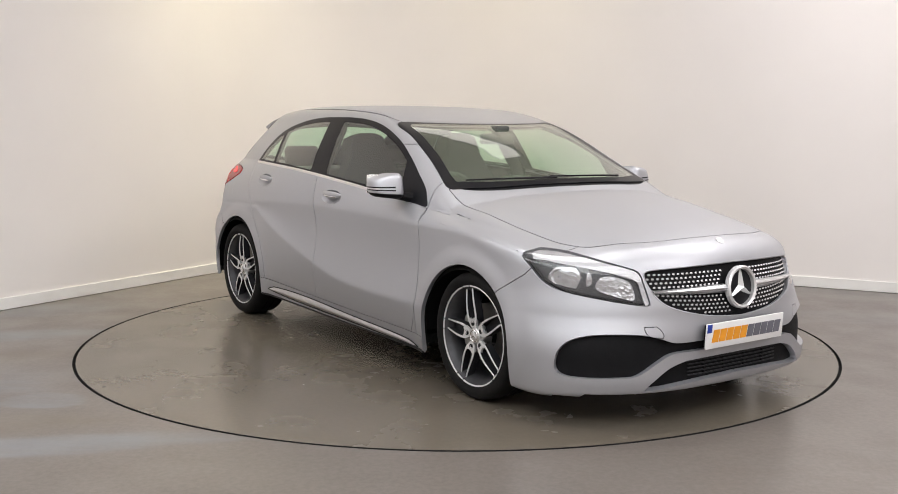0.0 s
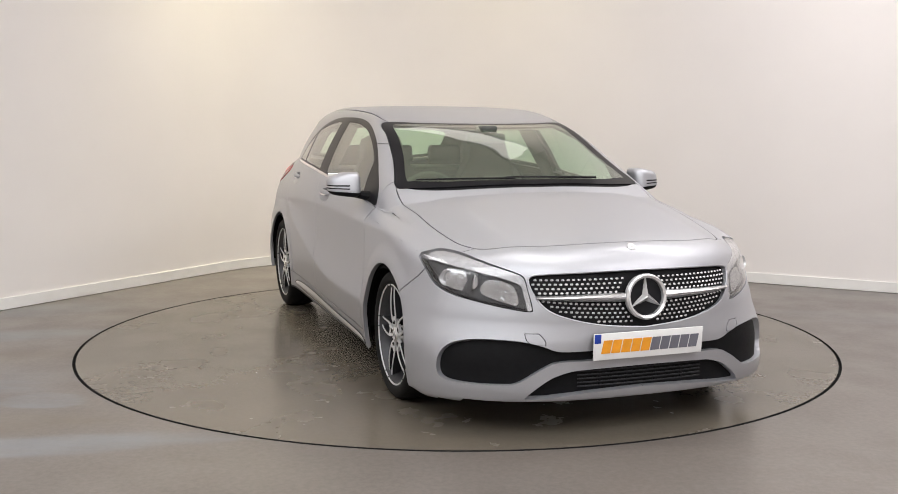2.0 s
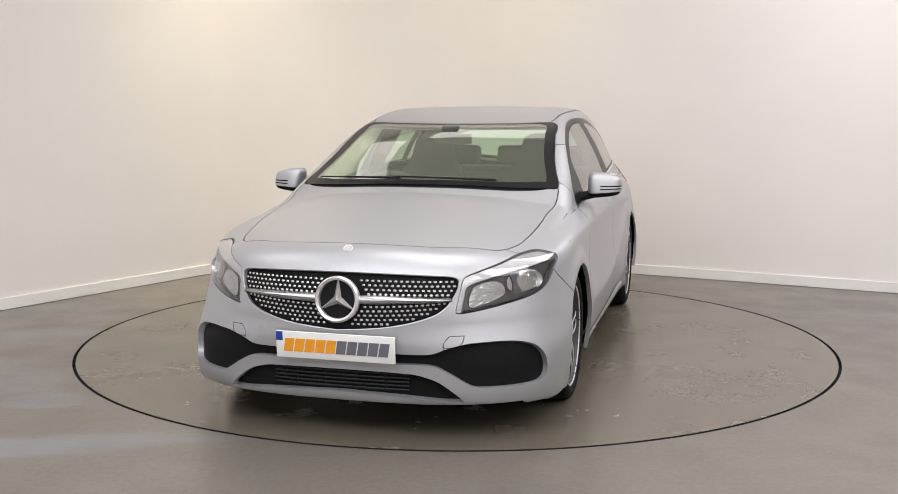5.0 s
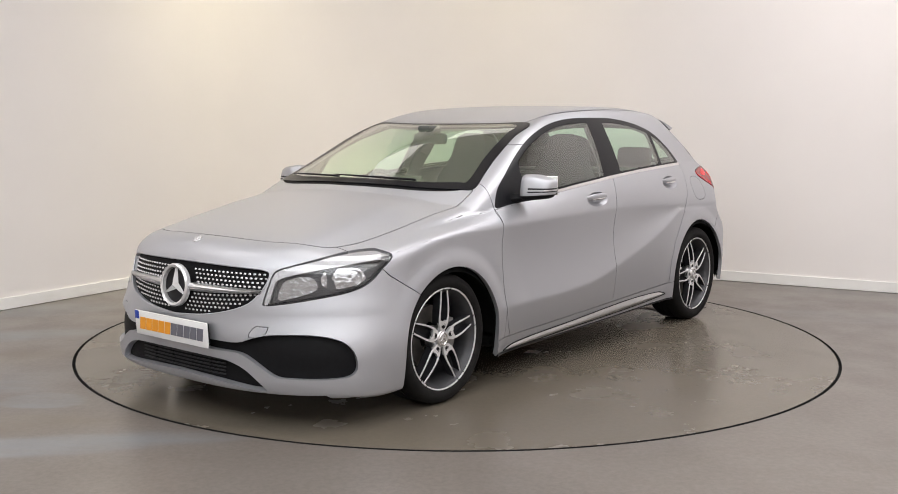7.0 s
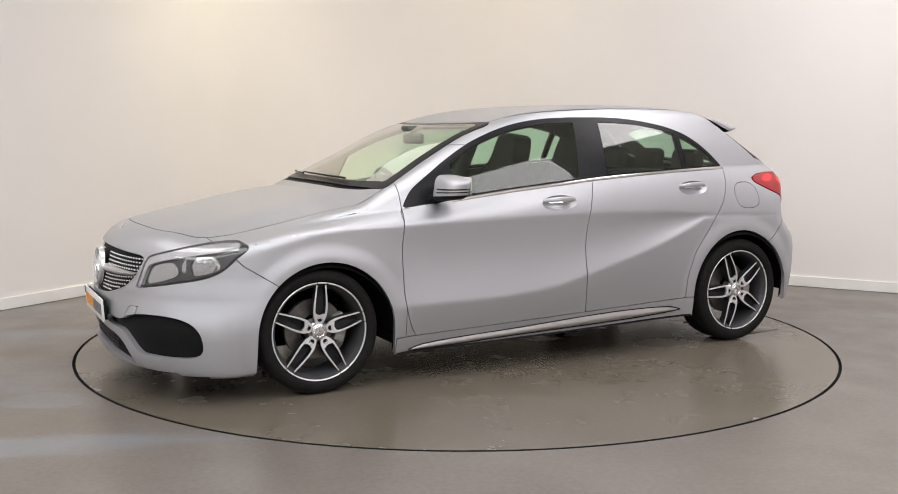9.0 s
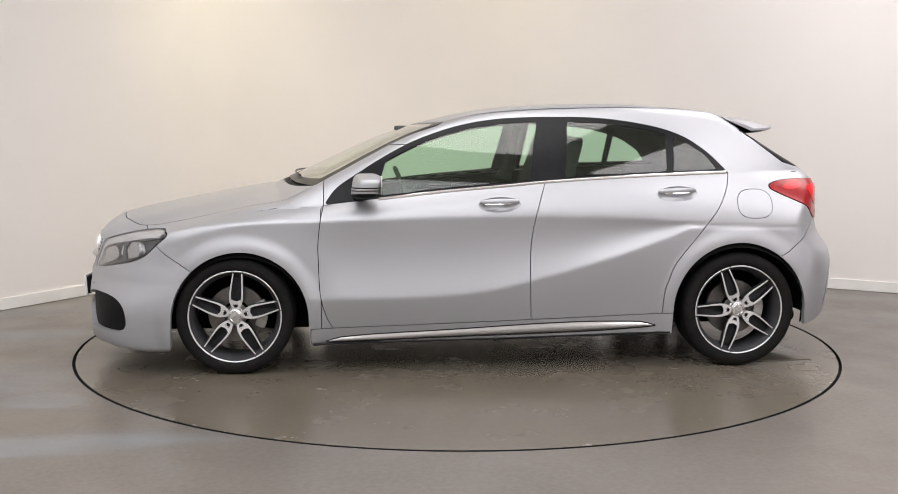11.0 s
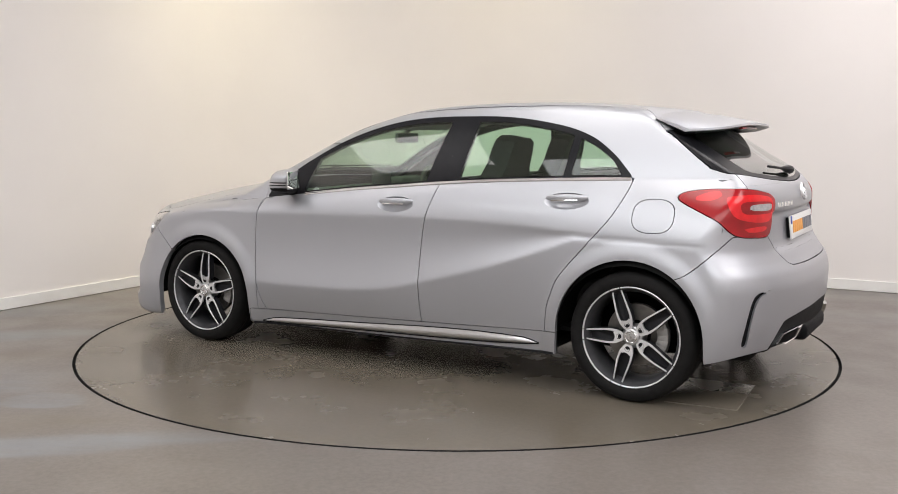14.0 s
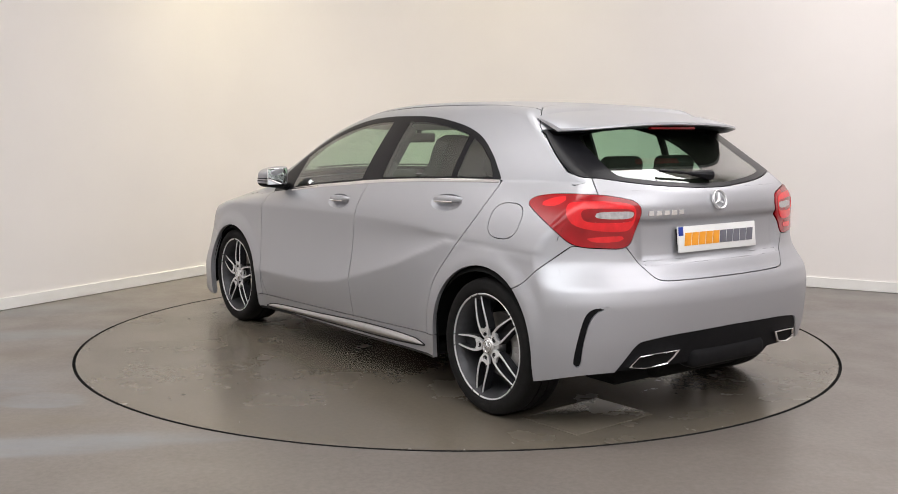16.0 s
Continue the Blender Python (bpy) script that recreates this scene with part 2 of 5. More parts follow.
# ---- the car's skin: one smooth closed form, cut into panels further down ----
# Car space: x to the nose, y to the car's left, z up; the origin lies on the ground, midway between the axles.
def curve(*knots):
    """A smooth function through knots (x, value), flat-ended, for numpy arrays."""
    k = sorted(knots)
    xs, ys = np.array([a for a, _ in k], float), np.array([b for _, b in k], float)
    d = np.diff(ys) / np.diff(xs)
    m = np.concatenate([[d[0]], [0 if a * b <= 0 else 2 * a * b / (a + b) for a, b in zip(d[:-1], d[1:])], [d[-1]]])

    def f(x):
        x = np.asarray(x, float)
        i = np.clip(np.searchsorted(xs, x) - 1, 0, len(xs) - 2)
        h = xs[i + 1] - xs[i]
        t = (x - xs[i]) / h
        tc = np.clip(t, 0, 1)
        v = ((1 + 2 * tc) * (1 - tc) ** 2 * ys[i] + tc * (1 - tc) ** 2 * h * m[i] + tc * tc * (3 - 2 * tc) * ys[i + 1] + tc * tc * (tc - 1) * h * m[i + 1])
        return v + np.where(t < 0, t * h * m[i], 0) + np.where(t > 1, (t - 1) * h * m[i + 1], 0)
    return f


def step(a, b, x):
    t = np.clip((x - a) / (b - a), 0, 1)
    return t * t * (3 - 2 * t)


def smax(a, b, k):
    h = np.clip(0.5 + 0.5 * (a - b) / k, 0, 1)
    return b + (a - b) * h + k * h * (1 - h)


WHEELS = ((1.349, 0.309), (-1.35, 0.313))
TYRE = 0.312
ARCHES = ((1.318, 0.298, 0.352), (-1.341, 0.318, 0.363))
belt_z = curve((1.3, 0.84), (0.882, 0.886), (0.586, 0.921), (0.234, 0.961), (-0.077, 0.989), (-0.285, 1.008), (-0.677, 1.033), (-0.966, 1.045), (-1.295, 1.055), (-1.8, 1.06))
belt_w = curve((1.3, 0.79), (0.88, 0.795), (0.3, 0.803), (-0.3, 0.802), (-0.7, 0.786), (-1.0, 0.762), (-1.3, 0.727), (-1.6, 0.675), (-1.9, 0.60))
shoulder_z = curve((2.0, 0.73), (1.6, 0.772), (1.2, 0.80), (0.9, 0.806), (-0.2, 0.827), (-0.7, 0.818), (-1.12, 0.79), (-1.8, 0.77))
drop_z = curve((1.2, 0.40), (0.84, 0.403), (0.536, 0.405), (0.217, 0.417), (0.03, 0.437), (-0.2, 0.488), (-0.4, 0.54), (-0.69, 0.627), (-0.93, 0.713), (-1.14, 0.785), (-1.5, 0.80))
hood_z = curve((2.26, 0.68), (2.20, 0.735), (2.142, 0.768), (2.05, 0.799), (1.95, 0.825), (1.83, 0.850), (1.63, 0.889), (1.45, 0.923), (1.26, 0.955), (1.16, 0.968), (0.9, 1.01))
roof_z = curve((1.35, 0.885), (1.15, 0.985), (0.964, 1.070), (0.814, 1.141), (0.629, 1.224), (0.446, 1.291), (0.267, 1.338), (0.09, 1.377), (-0.085, 1.404), (-0.257, 1.419),
               (-0.43, 1.427), (-0.6, 1.430), (-0.763, 1.429), (-0.928, 1.422), (-1.09, 1.411), (-1.25, 1.396), (-1.38, 1.380), (-1.70, 1.325))
nose_x = curve((0.10, 2.17), (0.16, 2.215), (0.22, 2.225), (0.30, 2.225), (0.42, 2.235), (0.50, 2.232), (0.60, 2.215), (0.70, 2.18), (0.76, 2.145), (0.9, 2.05))
tail_x = curve((0.10, -1.86), (0.16, -1.93), (0.22, -1.99), (0.30, -2.02), (0.42, -2.04), (0.55, -2.045), (0.62, -2.03), (0.68, -1.99), (0.74, -1.958), (0.82, -1.945),
               (0.95, -1.94), (1.0, -1.92), (1.06, -1.862), (1.16, -1.70), (1.27, -1.52), (1.36, -1.38), (1.45, -1.24))


def half_width(x, z):
    zb, zs, zd = belt_z(x), shoulder_z(x), drop_z(x)
    wb = belt_w(x)
    back = step(-0.9, -1.9, x) * 0.03
    w_sh = 0.868 - 0.022 * step(-0.7, -1.7, x) - 0.05 * step(1.45, 2.0, x) * step(0.42, 0.68, z)
    w_dr = 0.893 - 0.012 * step(-0.7, -1.2, x)
    amount = step(1.05, 0.75, x) * step(-1.25, -0.75, x)
    w_dr = w_sh + 0.004 + (w_dr - w_sh - 0.004) * amount
    w_lo = 0.850 + 0.010 * (1 - amount)
    zd = np.minimum(zd, zs - 0.03)
    # the creases are rounded over about a finger's width
    def soft(d):
        return (d + np.sqrt(d * d + 0.007 ** 2)) / 2
    up_d, up_s, down = soft(z - zd), soft(z - zs), soft(zd - z)
    t = np.clip(down / np.maximum(zd - 0.20, 0.05), 0, 1.4)
    low = (w_lo - w_dr) * (0.55 * t + 0.45 * t * t)
    t = np.clip((up_d - up_s) / (zs - zd), 0, 1)
    mid = (w_sh - w_dr) * t - 0.016 * np.sin(math.pi * t) * (0.15 + 0.85 * amount)
    t = np.clip(up_s / np.maximum(zb - zs, 0.04), 0, 1)
    up = (wb - w_sh) * (0.40 * t + 0.60 * t * t)
    d = np.maximum(z - zb, 0)
    w = w_dr + low + mid + up - 0.40 * d - 0.46 * d * d
    w = w + 0.008 * step(1.35, 1.65, x) * step(0.58, 0.34, z) + 0.012 * step(-1.4, -1.7, x) * step(0.75, 0.55, z)
    # lips round the wheel openings
    for cx, cz, cr in ARCHES:
        r = np.hypot(x - cx, z - cz)
        w = w + 0.014 * step(cr + 0.10, cr + 0.015, r) + 0.006 * step(0.66, 0.42, r) * step(0.8, 0.6, z)
    return w


def top_z(x, y):
    ay = np.abs(y)
    hood = hood_z(x + 0.16 * (ay / 0.72) ** 2.2 * step(1.2, 2.0, x)) - 0.130 * ay ** 2.0 - 0.014 * step(0.40, 0.62, ay) * step(0.9, 1.4, x) + 0.012 * np.exp(-((ay - 0.52) / 0.10) ** 2) * step(1.0, 1.5, x)
    xi = x + 0.22 * (ay / 0.72) ** 2 * step(-0.2, 0.7, x)
    shell = roof_z(xi) - 0.030 * ay ** 2 * step(0.7, 0.2, x) - 0.007 * (ay / 0.6) ** 4 * step(0.3, -0.3, x)
    return np.maximum(hood, shell)


def skin(x, y, z):
    """Below zero inside the car's skin, above zero outside."""
    y = np.abs(y)
    a = y - half_width(x, z)
    b = (z - top_z(x, y)) * 0.93
    u = np.clip(y / (0.905 + 0.012 * step(0.6, 0.3, z)), 0, 0.9995)
    n = 2.3 + 0.5 * step(0.50, 0.30, z)
    front = nose_x(z) - 0.80 * (1 - (1 - u ** n) ** (1 / n)) - 0.03 * step(0.35, 0.75, y) * step(0.45, 0.62, z)
    # the bonnet's rolled leading edge and the wing above the lower intake
    c = (x - front) * 0.85
    u = np.clip(y / (0.90 + 0.02 * step(0.75, 0.6, z)), 0, 0.9995)
    rear = tail_x(z) + 0.50 * (1 - (1 - u ** 2.5) ** (1 / 2.5))
    # the sunk field for the rear plate
    rear = rear + 0.022 * step(0.50, 0.43, y) * step(0.915, 0.885, z) * step(0.705, 0.75, z)
    d = (rear - x) * (1.0 - 0.25 * step(0.98, 1.1, z))
    e = 0.15 - 0.022 * step(1.45, 1.75, x) - z + 0.05 * step(1.75, 2.2, np.abs(x))* 0.3
    f = smax(a, b, 0.045)
    f = smax(f, c, 0.05)
    f = smax(f, d, 0.035)
    return smax(f, e, 0.03)


def skin_normal(p):
    h = 0.006
    g = np.stack([skin(*(p + h * k).T) - skin(*(p - h * k).T) for k in np.eye(3)], 1)
    return g / np.maximum(np.linalg.norm(g, axis=1), 1e-9)[:, None]


def cast(start, way, reach, rounds=26):
    """Where rays from inside the car leave its skin."""
    lo, hi = np.zeros(len(start)), np.full(len(start), reach)
    ok = skin(*start.T) < 0
    for _ in range(rounds):
        m = (lo + hi) / 2
        inside = skin(*(start + way * m[:, None]).T) < 0
        lo, hi = np.where(inside, m, lo), np.where(inside, hi, m)
    return start + way * lo[:, None], ok


def sheet(way, us, vs, place):
    """A triangulated sheet of the skin, seen along one axis: points, normals, triangles."""
    uu, vv = np.meshgrid(us, vs, indexing="ij")
    p0 = place(uu.ravel(), vv.ravel())
    p, ok = cast(p0, np.array(way, float), 3.0)
    nu, nv = uu.shape
    i = (np.arange(nu - 1)[:, None] * nv + np.arange(nv - 1)[None]).ravel()
    q = np.stack([i, i + nv, i + nv + 1, i + 1], 1)
    q = q[ok[q].all(1)]
    t = np.concatenate([q[:, [0, 1, 2]], q[:, [0, 2, 3]]])
    # face outwards
    fn = np.cross(p[t[:, 1]] - p[t[:, 0]], p[t[:, 2]] - p[t[:, 0]]).sum(0)
    if fn @ np.array(way, float) < 0:
        t = t[:, ::-1]
    return [p, skin_normal(p), t]


def cut(mesh, val):
    """Cuts a mesh where the value at its points changes sign: (negative side, positive side)."""
    p, n, t = mesh
    val = np.where(np.abs(val) < 1e-7, 1e-7, val)
    if len(t) == 0:
        return mesh, mesh
    s = val[t] > 0
    k = s.sum(1)
    neg, pos = [t[k == 0]], [t[k == 3]]
    P, N, base = [p], [n], len(p)
    for kk in (1, 2):
        m = k == kk
        if not m.any():
            continue
        tt, ss = t[m], s[m]
        lone = np.argmax(ss if kk == 1 else ~ss, axis=1)
        r = np.arange(len(tt))
        a, b, c = tt[r, lone], tt[r, (lone + 1) % 3], tt[r, (lone + 2) % 3]
        new_ids = []
        for o in (b, c):
            w = (val[a] / (val[a] - val[o]))[:, None]
            P.append(p[a] * (1 - w) + p[o] * w)
            N.append(n[a] * (1 - w) + n[o] * w)
            new_ids.append(base + r)
            base += len(tt)
        ab, ac = new_ids
        tip = np.stack([a, ab, ac], 1)
        rest = np.concatenate([np.stack([ab, b, c], 1), np.stack([ab, c, ac], 1)])
        (pos if kk == 1 else neg).append(tip)
        (neg if kk == 1 else pos).append(rest)
    P, N = np.concatenate(P), np.concatenate(N)
    return [tidy([P, N, np.concatenate(x)]) for x in (neg, pos)]


def tidy(mesh):
    """Drops unused points and joins those that coincide."""
    p, n, t = mesh
    if len(t) == 0:
        return [p[:0], n[:0], t.reshape(0, 3)]
    used, inv = np.unique(t.ravel(), return_inverse=True)
    p, n = p[used], n[used]
    key = np.round(p * 2e5).astype(np.int64)
    _, first, back = np.unique(key, axis=0, return_index=True, return_inverse=True)
    t = back.reshape(-1)[inv].reshape(-1, 3)
    t = t[(t[:, 0] != t[:, 1]) & (t[:, 1] != t[:, 2]) & (t[:, 0] != t[:, 2])]
    return [p[first], n[first], t]


def joined(*meshes):
    P, N, T, base = [], [], [], 0
    for p, n, t in meshes:
        P.append(p), N.append(n), T.append(t + base)
        base += len(p)
    return tidy([np.concatenate(P), np.concatenate(N), np.concatenate(T)])


def mirrored(mesh):
    p, n, t = mesh
    f = np.array([1, -1, 1])
    return [p * f, n * f, t[:, ::-1]]


GRID = 0.013


def whole_skin():
    """The left half of the skin from four sheets, each kept where it faces its own axis."""
    def keep(mesh, val):
        return cut(mesh, val(mesh[1]))[1]
    xs = np.arange(-2.06, 2.26, GRID)
    side = sheet((0, 1, 0), xs, np.arange(0.105, 1.44, GRID), lambda u, v: np.stack([u, 0 * u, v], 1))
    top = sheet((0, 0, 1), xs, np.arange(0, 0.92, GRID), lambda u, v: np.stack([u, v, 0 * u + 0.45], 1))
    front = sheet((1, 0, 0), np.arange(0, 0.92, GRID), np.arange(0.12, 0.95, GRID), lambda u, v: np.stack([0 * u + 0.9, u, v], 1))
    rear = sheet((-1, 0, 0), np.arange(0, 0.92, GRID), np.arange(0.12, 1.42, GRID), lambda u, v: np.stack([0 * u - 1.0, u, v], 1))
    side = keep(keep(keep(side, lambda n: n[:, 1] - n[:, 2]), lambda n: n[:, 1] - n[:, 0]), lambda n: n[:, 1] + n[:, 0])
    top = keep(keep(keep(top, lambda n: n[:, 2] - n[:, 1]), lambda n: n[:, 2] - n[:, 0]), lambda n: n[:, 2] + n[:, 0])
    front = keep(keep(front, lambda n: n[:, 0] - n[:, 1]), lambda n: n[:, 0] - n[:, 2])
    rear = keep(keep(rear, lambda n: -n[:, 0] - n[:, 1]), lambda n: -n[:, 0] - n[:, 2])
    return joined(side, top, front, rear)


def link_skin(name, mesh, mat, parent, label="", flange=0.0, inset=0.0):
    """Links a cut of the skin. flange: a folded edge that deep round its rim; inset: sunk into the body by that much."""
    p, n, t = mesh
    n = n / np.maximum(np.linalg.norm(n, axis=1), 1e-9)[:, None]
    p = p - n * inset
    verts, faces, normals = p, t, n
    if flange:
        e = np.concatenate([t[:, [0, 1]], t[:, [1, 2]], t[:, [2, 0]]])
        code = e[:, 0].astype(np.int64) * 10 ** 7 + e[:, 1]
        back = e[:, 1].astype(np.int64) * 10 ** 7 + e[:, 0]
        rim = e[~np.isin(code, back)]
        rim = rim[~((np.abs(p[rim[:, 0], 1]) < 2e-3) & (np.abs(p[rim[:, 1], 1]) < 2e-3))]
        a, b = p[rim[:, 0]], p[rim[:, 1]]
        k = len(p)
        m = len(rim)
        verts = np.concatenate([p, a, b, b - n[rim[:, 1]] * flange, a - n[rim[:, 0]] * flange])
        out = np.cross(b - a, n[rim[:, 0]])
        out /= np.maximum(np.linalg.norm(out, axis=1), 1e-9)[:, None]
        normals = np.concatenate([n] + [out] * 4)
        r = np.arange(m) + k
        faces = np.concatenate([t, np.stack([r, r + m * 3, r + m * 2], 1), np.stack([r, r + m * 2, r + m], 1)])
    me = bpy.data.meshes.new(name)
    me.from_pydata(verts.tolist(), [], faces.tolist())
    me.materials.append(mat)
    me.shade_smooth()
    me.normals_split_custom_set_from_vertices(normals.tolist())
    ob = new(name, me)
    ob.parent = parent
    return tagged(ob, label=label)


# ---- the car's materials ----
def paint(name, color):
    """Metallic car paint: fine flake under a clear coat."""
    m = material(name, color, 0.47, 0.72, coat=0.32, vary=0.03, scale=900, bump=0.03, bump_scale=700)
    m.node_tree.nodes["Principled BSDF"].inputs["Coat Roughness"].default_value = 0.10
    return m


def clear(name, tint, rough=0.0, gloss=1.0, base=0.055, haze=0.0):
    """Thin glass: tinted and seen through, with a real mirror gloss that grows at a slant."""
    m = bpy.data.materials.new(name)
    m.use_nodes = True
    nt = m.node_tree
    nt.nodes.remove(nt.nodes["Principled BSDF"])
    out = nt.nodes["Material Output"]
    tr, gl, lw, pw, ma, mx = (nt.nodes.new("ShaderNode" + k) for k in ("BsdfTransparent", "BsdfGlossy", "LayerWeight", "Math", "Math", "MixShader"))
    tr.inputs["Color"].default_value = (*tint, 1)
    gl.inputs["Color"].default_value = (gloss, gloss, gloss, 1)
    gl.inputs["Roughness"].default_value = rough
    lw.inputs["Blend"].default_value = 0.5
    pw.operation, pw.inputs[1].default_value = "POWER", 3.2
    ma.operation, ma.inputs[1].default_value, ma.inputs[2].default_value = "MULTIPLY_ADD", 1 - base, base
    for x, y in ((lw.outputs["Facing"], pw.inputs[0]), (pw.outputs[0], ma.inputs[0]), (ma.outputs[0], mx.inputs[0]), (tr.outputs[0], mx.inputs[1]), (gl.outputs[0], mx.inputs[2]), (mx.outputs[0], out.inputs["Surface"])):
        nt.links.new(x, y)
    if haze:
        # a pale green veil painted in for the ceiling's reflected glow
        df, m2 = nt.nodes.new("ShaderNodeBsdfDiffuse"), nt.nodes.new("ShaderNodeMixShader")
        df.inputs["Color"].default_value = (0.54, 0.65, 0.47, 1)
        m2.inputs[0].default_value = haze
        nt.links.new(tr.outputs[0], m2.inputs[1])
        nt.links.new(df.outputs[0], m2.inputs[2])
        nt.links.new(m2.outputs[0], mx.inputs[1])
    return m


SILVER = paint("silver_paint", (0.440, 0.446, 0.476))
GLASS = clear("green_tinted_glass", (0.70, 0.89, 0.76), haze=0.015)
SCREEN = clear("windscreen_glass", (0.74, 0.89, 0.73), haze=0.085)
LENS = clear("clear_lens", (0.95, 0.96, 0.97), base=0.05)
TRIM = material("black_trim", (0.010, 0.010, 0.012), 0.30, spec=0.15, vary=0.1, scale=30)
PLASTIC = material("black_plastic", (0.007, 0.007, 0.008), 0.6, spec=0.12, vary=0.15, scale=40, bump=0.2, bump_scale=400)
LINER = material("dark_inner_panel", (0.007, 0.007, 0.007), 0.8, spec=0.1, vary=0.1, scale=10)
CHROME = material("chrome", (0.82, 0.82, 0.83), 0.10, 1.0, vary=0.02, scale=30)
STAR = material("bright_silver_plating", (0.74, 0.74, 0.75), 0.26, 0.6, vary=0.03, scale=50)
REFLECTOR = material("faceted_reflector", (0.46, 0.46, 0.47), 0.12, 1.0, vary=0.1, scale=50, bump=1.0, bump_scale=45)
SATIN = material("satin_silver", (0.62, 0.62, 0.63), 0.28, 1.0, vary=0.03, scale=40)
MACHINED = material("machined_alloy", (0.72, 0.72, 0.73), 0.36, 0.55, vary=0.04, scale=120)
GREY_ALLOY = material("dark_grey_alloy", (0.065, 0.065, 0.07), 0.42, 0.35, vary=0.1, scale=40, spec=0.3)
SPOKE_GREY = material("dark_spoke_sides", (0.022, 0.022, 0.025), 0.5, 0.2, vary=0.1, scale=40, spec=0.25)
RUBBER = material("tyre_rubber", (0.010, 0.0095, 0.0095), 0.75, spec=0.15, vary=0.2, scale=30, bump=0.3, bump_scale=90)
DISC_STEEL = material("brake_steel", (0.17, 0.16, 0.15), 0.42, 0.8, vary=0.15, scale=30)
CALIPER = material("caliper_grey", (0.38, 0.37, 0.36), 0.5, 0.5, vary=0.1, scale=40)
RED_LENS = material("red_lamp_lens", (0.30, 0.002, 0.006), 0.22, vary=0.25, scale=9, coat=0.12)
RED_BRIGHT = material("bright_red_lamp_band", (0.70, 0.010, 0.016), 0.22, vary=0.12, scale=25, coat=0.12)
WHITE_LENS = material("frosted_white_lens", (0.50, 0.49, 0.50), 0.16, 0.35, vary=0.22, scale=60, coat=0.6, bump=0.6, bump_scale=160)
LAMP_GREY = material("lamp_housing_grey", (0.075, 0.075, 0.08), 0.35, 0.4, vary=0.1, scale=20)
PLATE_WHITE = material("plate_white", (0.80, 0.80, 0.80), 0.3, vary=0.02, scale=20)
PLATE_ORANGE = material("plate_orange", (0.84, 0.34, 0.02), 0.4, vary=0.08, scale=25)
PLATE_GREY = material("plate_grey", (0.14, 0.14, 0.17), 0.4, vary=0.08, scale=25)
PLATE_BLUE = material("plate_blue", (0.015, 0.05, 0.35), 0.4, vary=0.05, scale=20)
SEAT_CLOTH = material("black_seat_cloth", (0.016, 0.016, 0.017), 0.85, vary=0.2, scale=60, bump=0.3, bump_scale=300)
DASH = material("dashboard_plastic", (0.07, 0.075, 0.07), 0.6, vary=0.15, scale=40, bump=0.2, bump_scale=300)
HEADLINER = material("grey_headliner", (0.45, 0.45, 0.42), 0.9, vary=0.05, scale=60)
MIRROR = material("mirror_glass", (0.85, 0.87, 0.87), 0.02, 1.0)
AMBER = material("amber_lens", (0.55, 0.30, 0.20), 0.15, 0.3, coat=1.0, vary=0.05, scale=60)

car = tagged(new("car"), "silver five-door hatchback car with black trim, standing on a turntable", "car")


# ---- outlines and panels ----
def rounded(pts, closed=True, steps=6):
    """A smooth line through the corner points."""
    p = [np.array(q, float) for q in pts]
    n, out = len(p), []
    for i in range(n if closed else n - 1):
        a, b, c, d = (p[(i + k) % n] if closed else p[min(max(i + k, 0), n - 1)] for k in (-1, 0, 1, 2))
        for s in range(steps):
            t = s / steps
            out.append(0.5 * (2 * b + (c - a) * t + (2 * a - 5 * b + 4 * c - d) * t * t + (3 * b - a - 3 * c + d) * t ** 3))
    if not closed:
        out.append(p[-1])
    return np.array(out)


def inside(q, poly):
    """Signed distance of points to a closed outline: below zero inside."""
    poly = np.asarray(poly, float)
    a, b = poly, np.roll(poly, -1, 0)
    best = np.full(len(q), 1e9)
    odd = np.zeros(len(q), bool)
    for (ax, ay), (bx, by) in zip(a, b):
        dx, dy = bx - ax, by - ay
        l = dx * dx + dy * dy
        if l < 1e-14:
            continue
        px, py = q[:, 0] - ax, q[:, 1] - ay
        t = np.clip((px * dx + py * dy) / l, 0, 1)
        best = np.minimum(best, (px - t * dx) ** 2 + (py - t * dy) ** 2)
        if ay != by:
            odd ^= ((ay > q[:, 1]) != (by > q[:, 1])) & (q[:, 0] < ax + (q[:, 1] - ay) * dx / dy)
    return np.where(odd, -1, 1) * np.sqrt(best)


SIDE = lambda p: p[:, [0, 2]]
ENDS = lambda p: p[:, [1, 2]]
TOP = lambda p: p[:, [0, 1]]
FRONT_CORNER = lambda p: np.stack([(p[:, 0] - p[:, 1]) / math.sqrt(2), p[:, 2]], 1)
REAR_CORNER = lambda p: np.stack([(p[:, 0] + p[:, 1]) / math.sqrt(2), p[:, 2]], 1)


def take(mesh, seen, poly, gap=0.0, where=None):
    """(the piece inside the outline, the rest), with an open joint of that width between them."""
    def val(m):
        v = inside(seen(m[0]), poly)
        return np.maximum(v, where(m[0])) if where else v
    if gap:
        core, rest = cut(mesh, val(mesh) + gap / 2)
        return core, cut(rest, val(rest) - gap / 2)[1]
    return cut(mesh, val(mesh))


JOINT = 0.0042
rest = whole_skin()


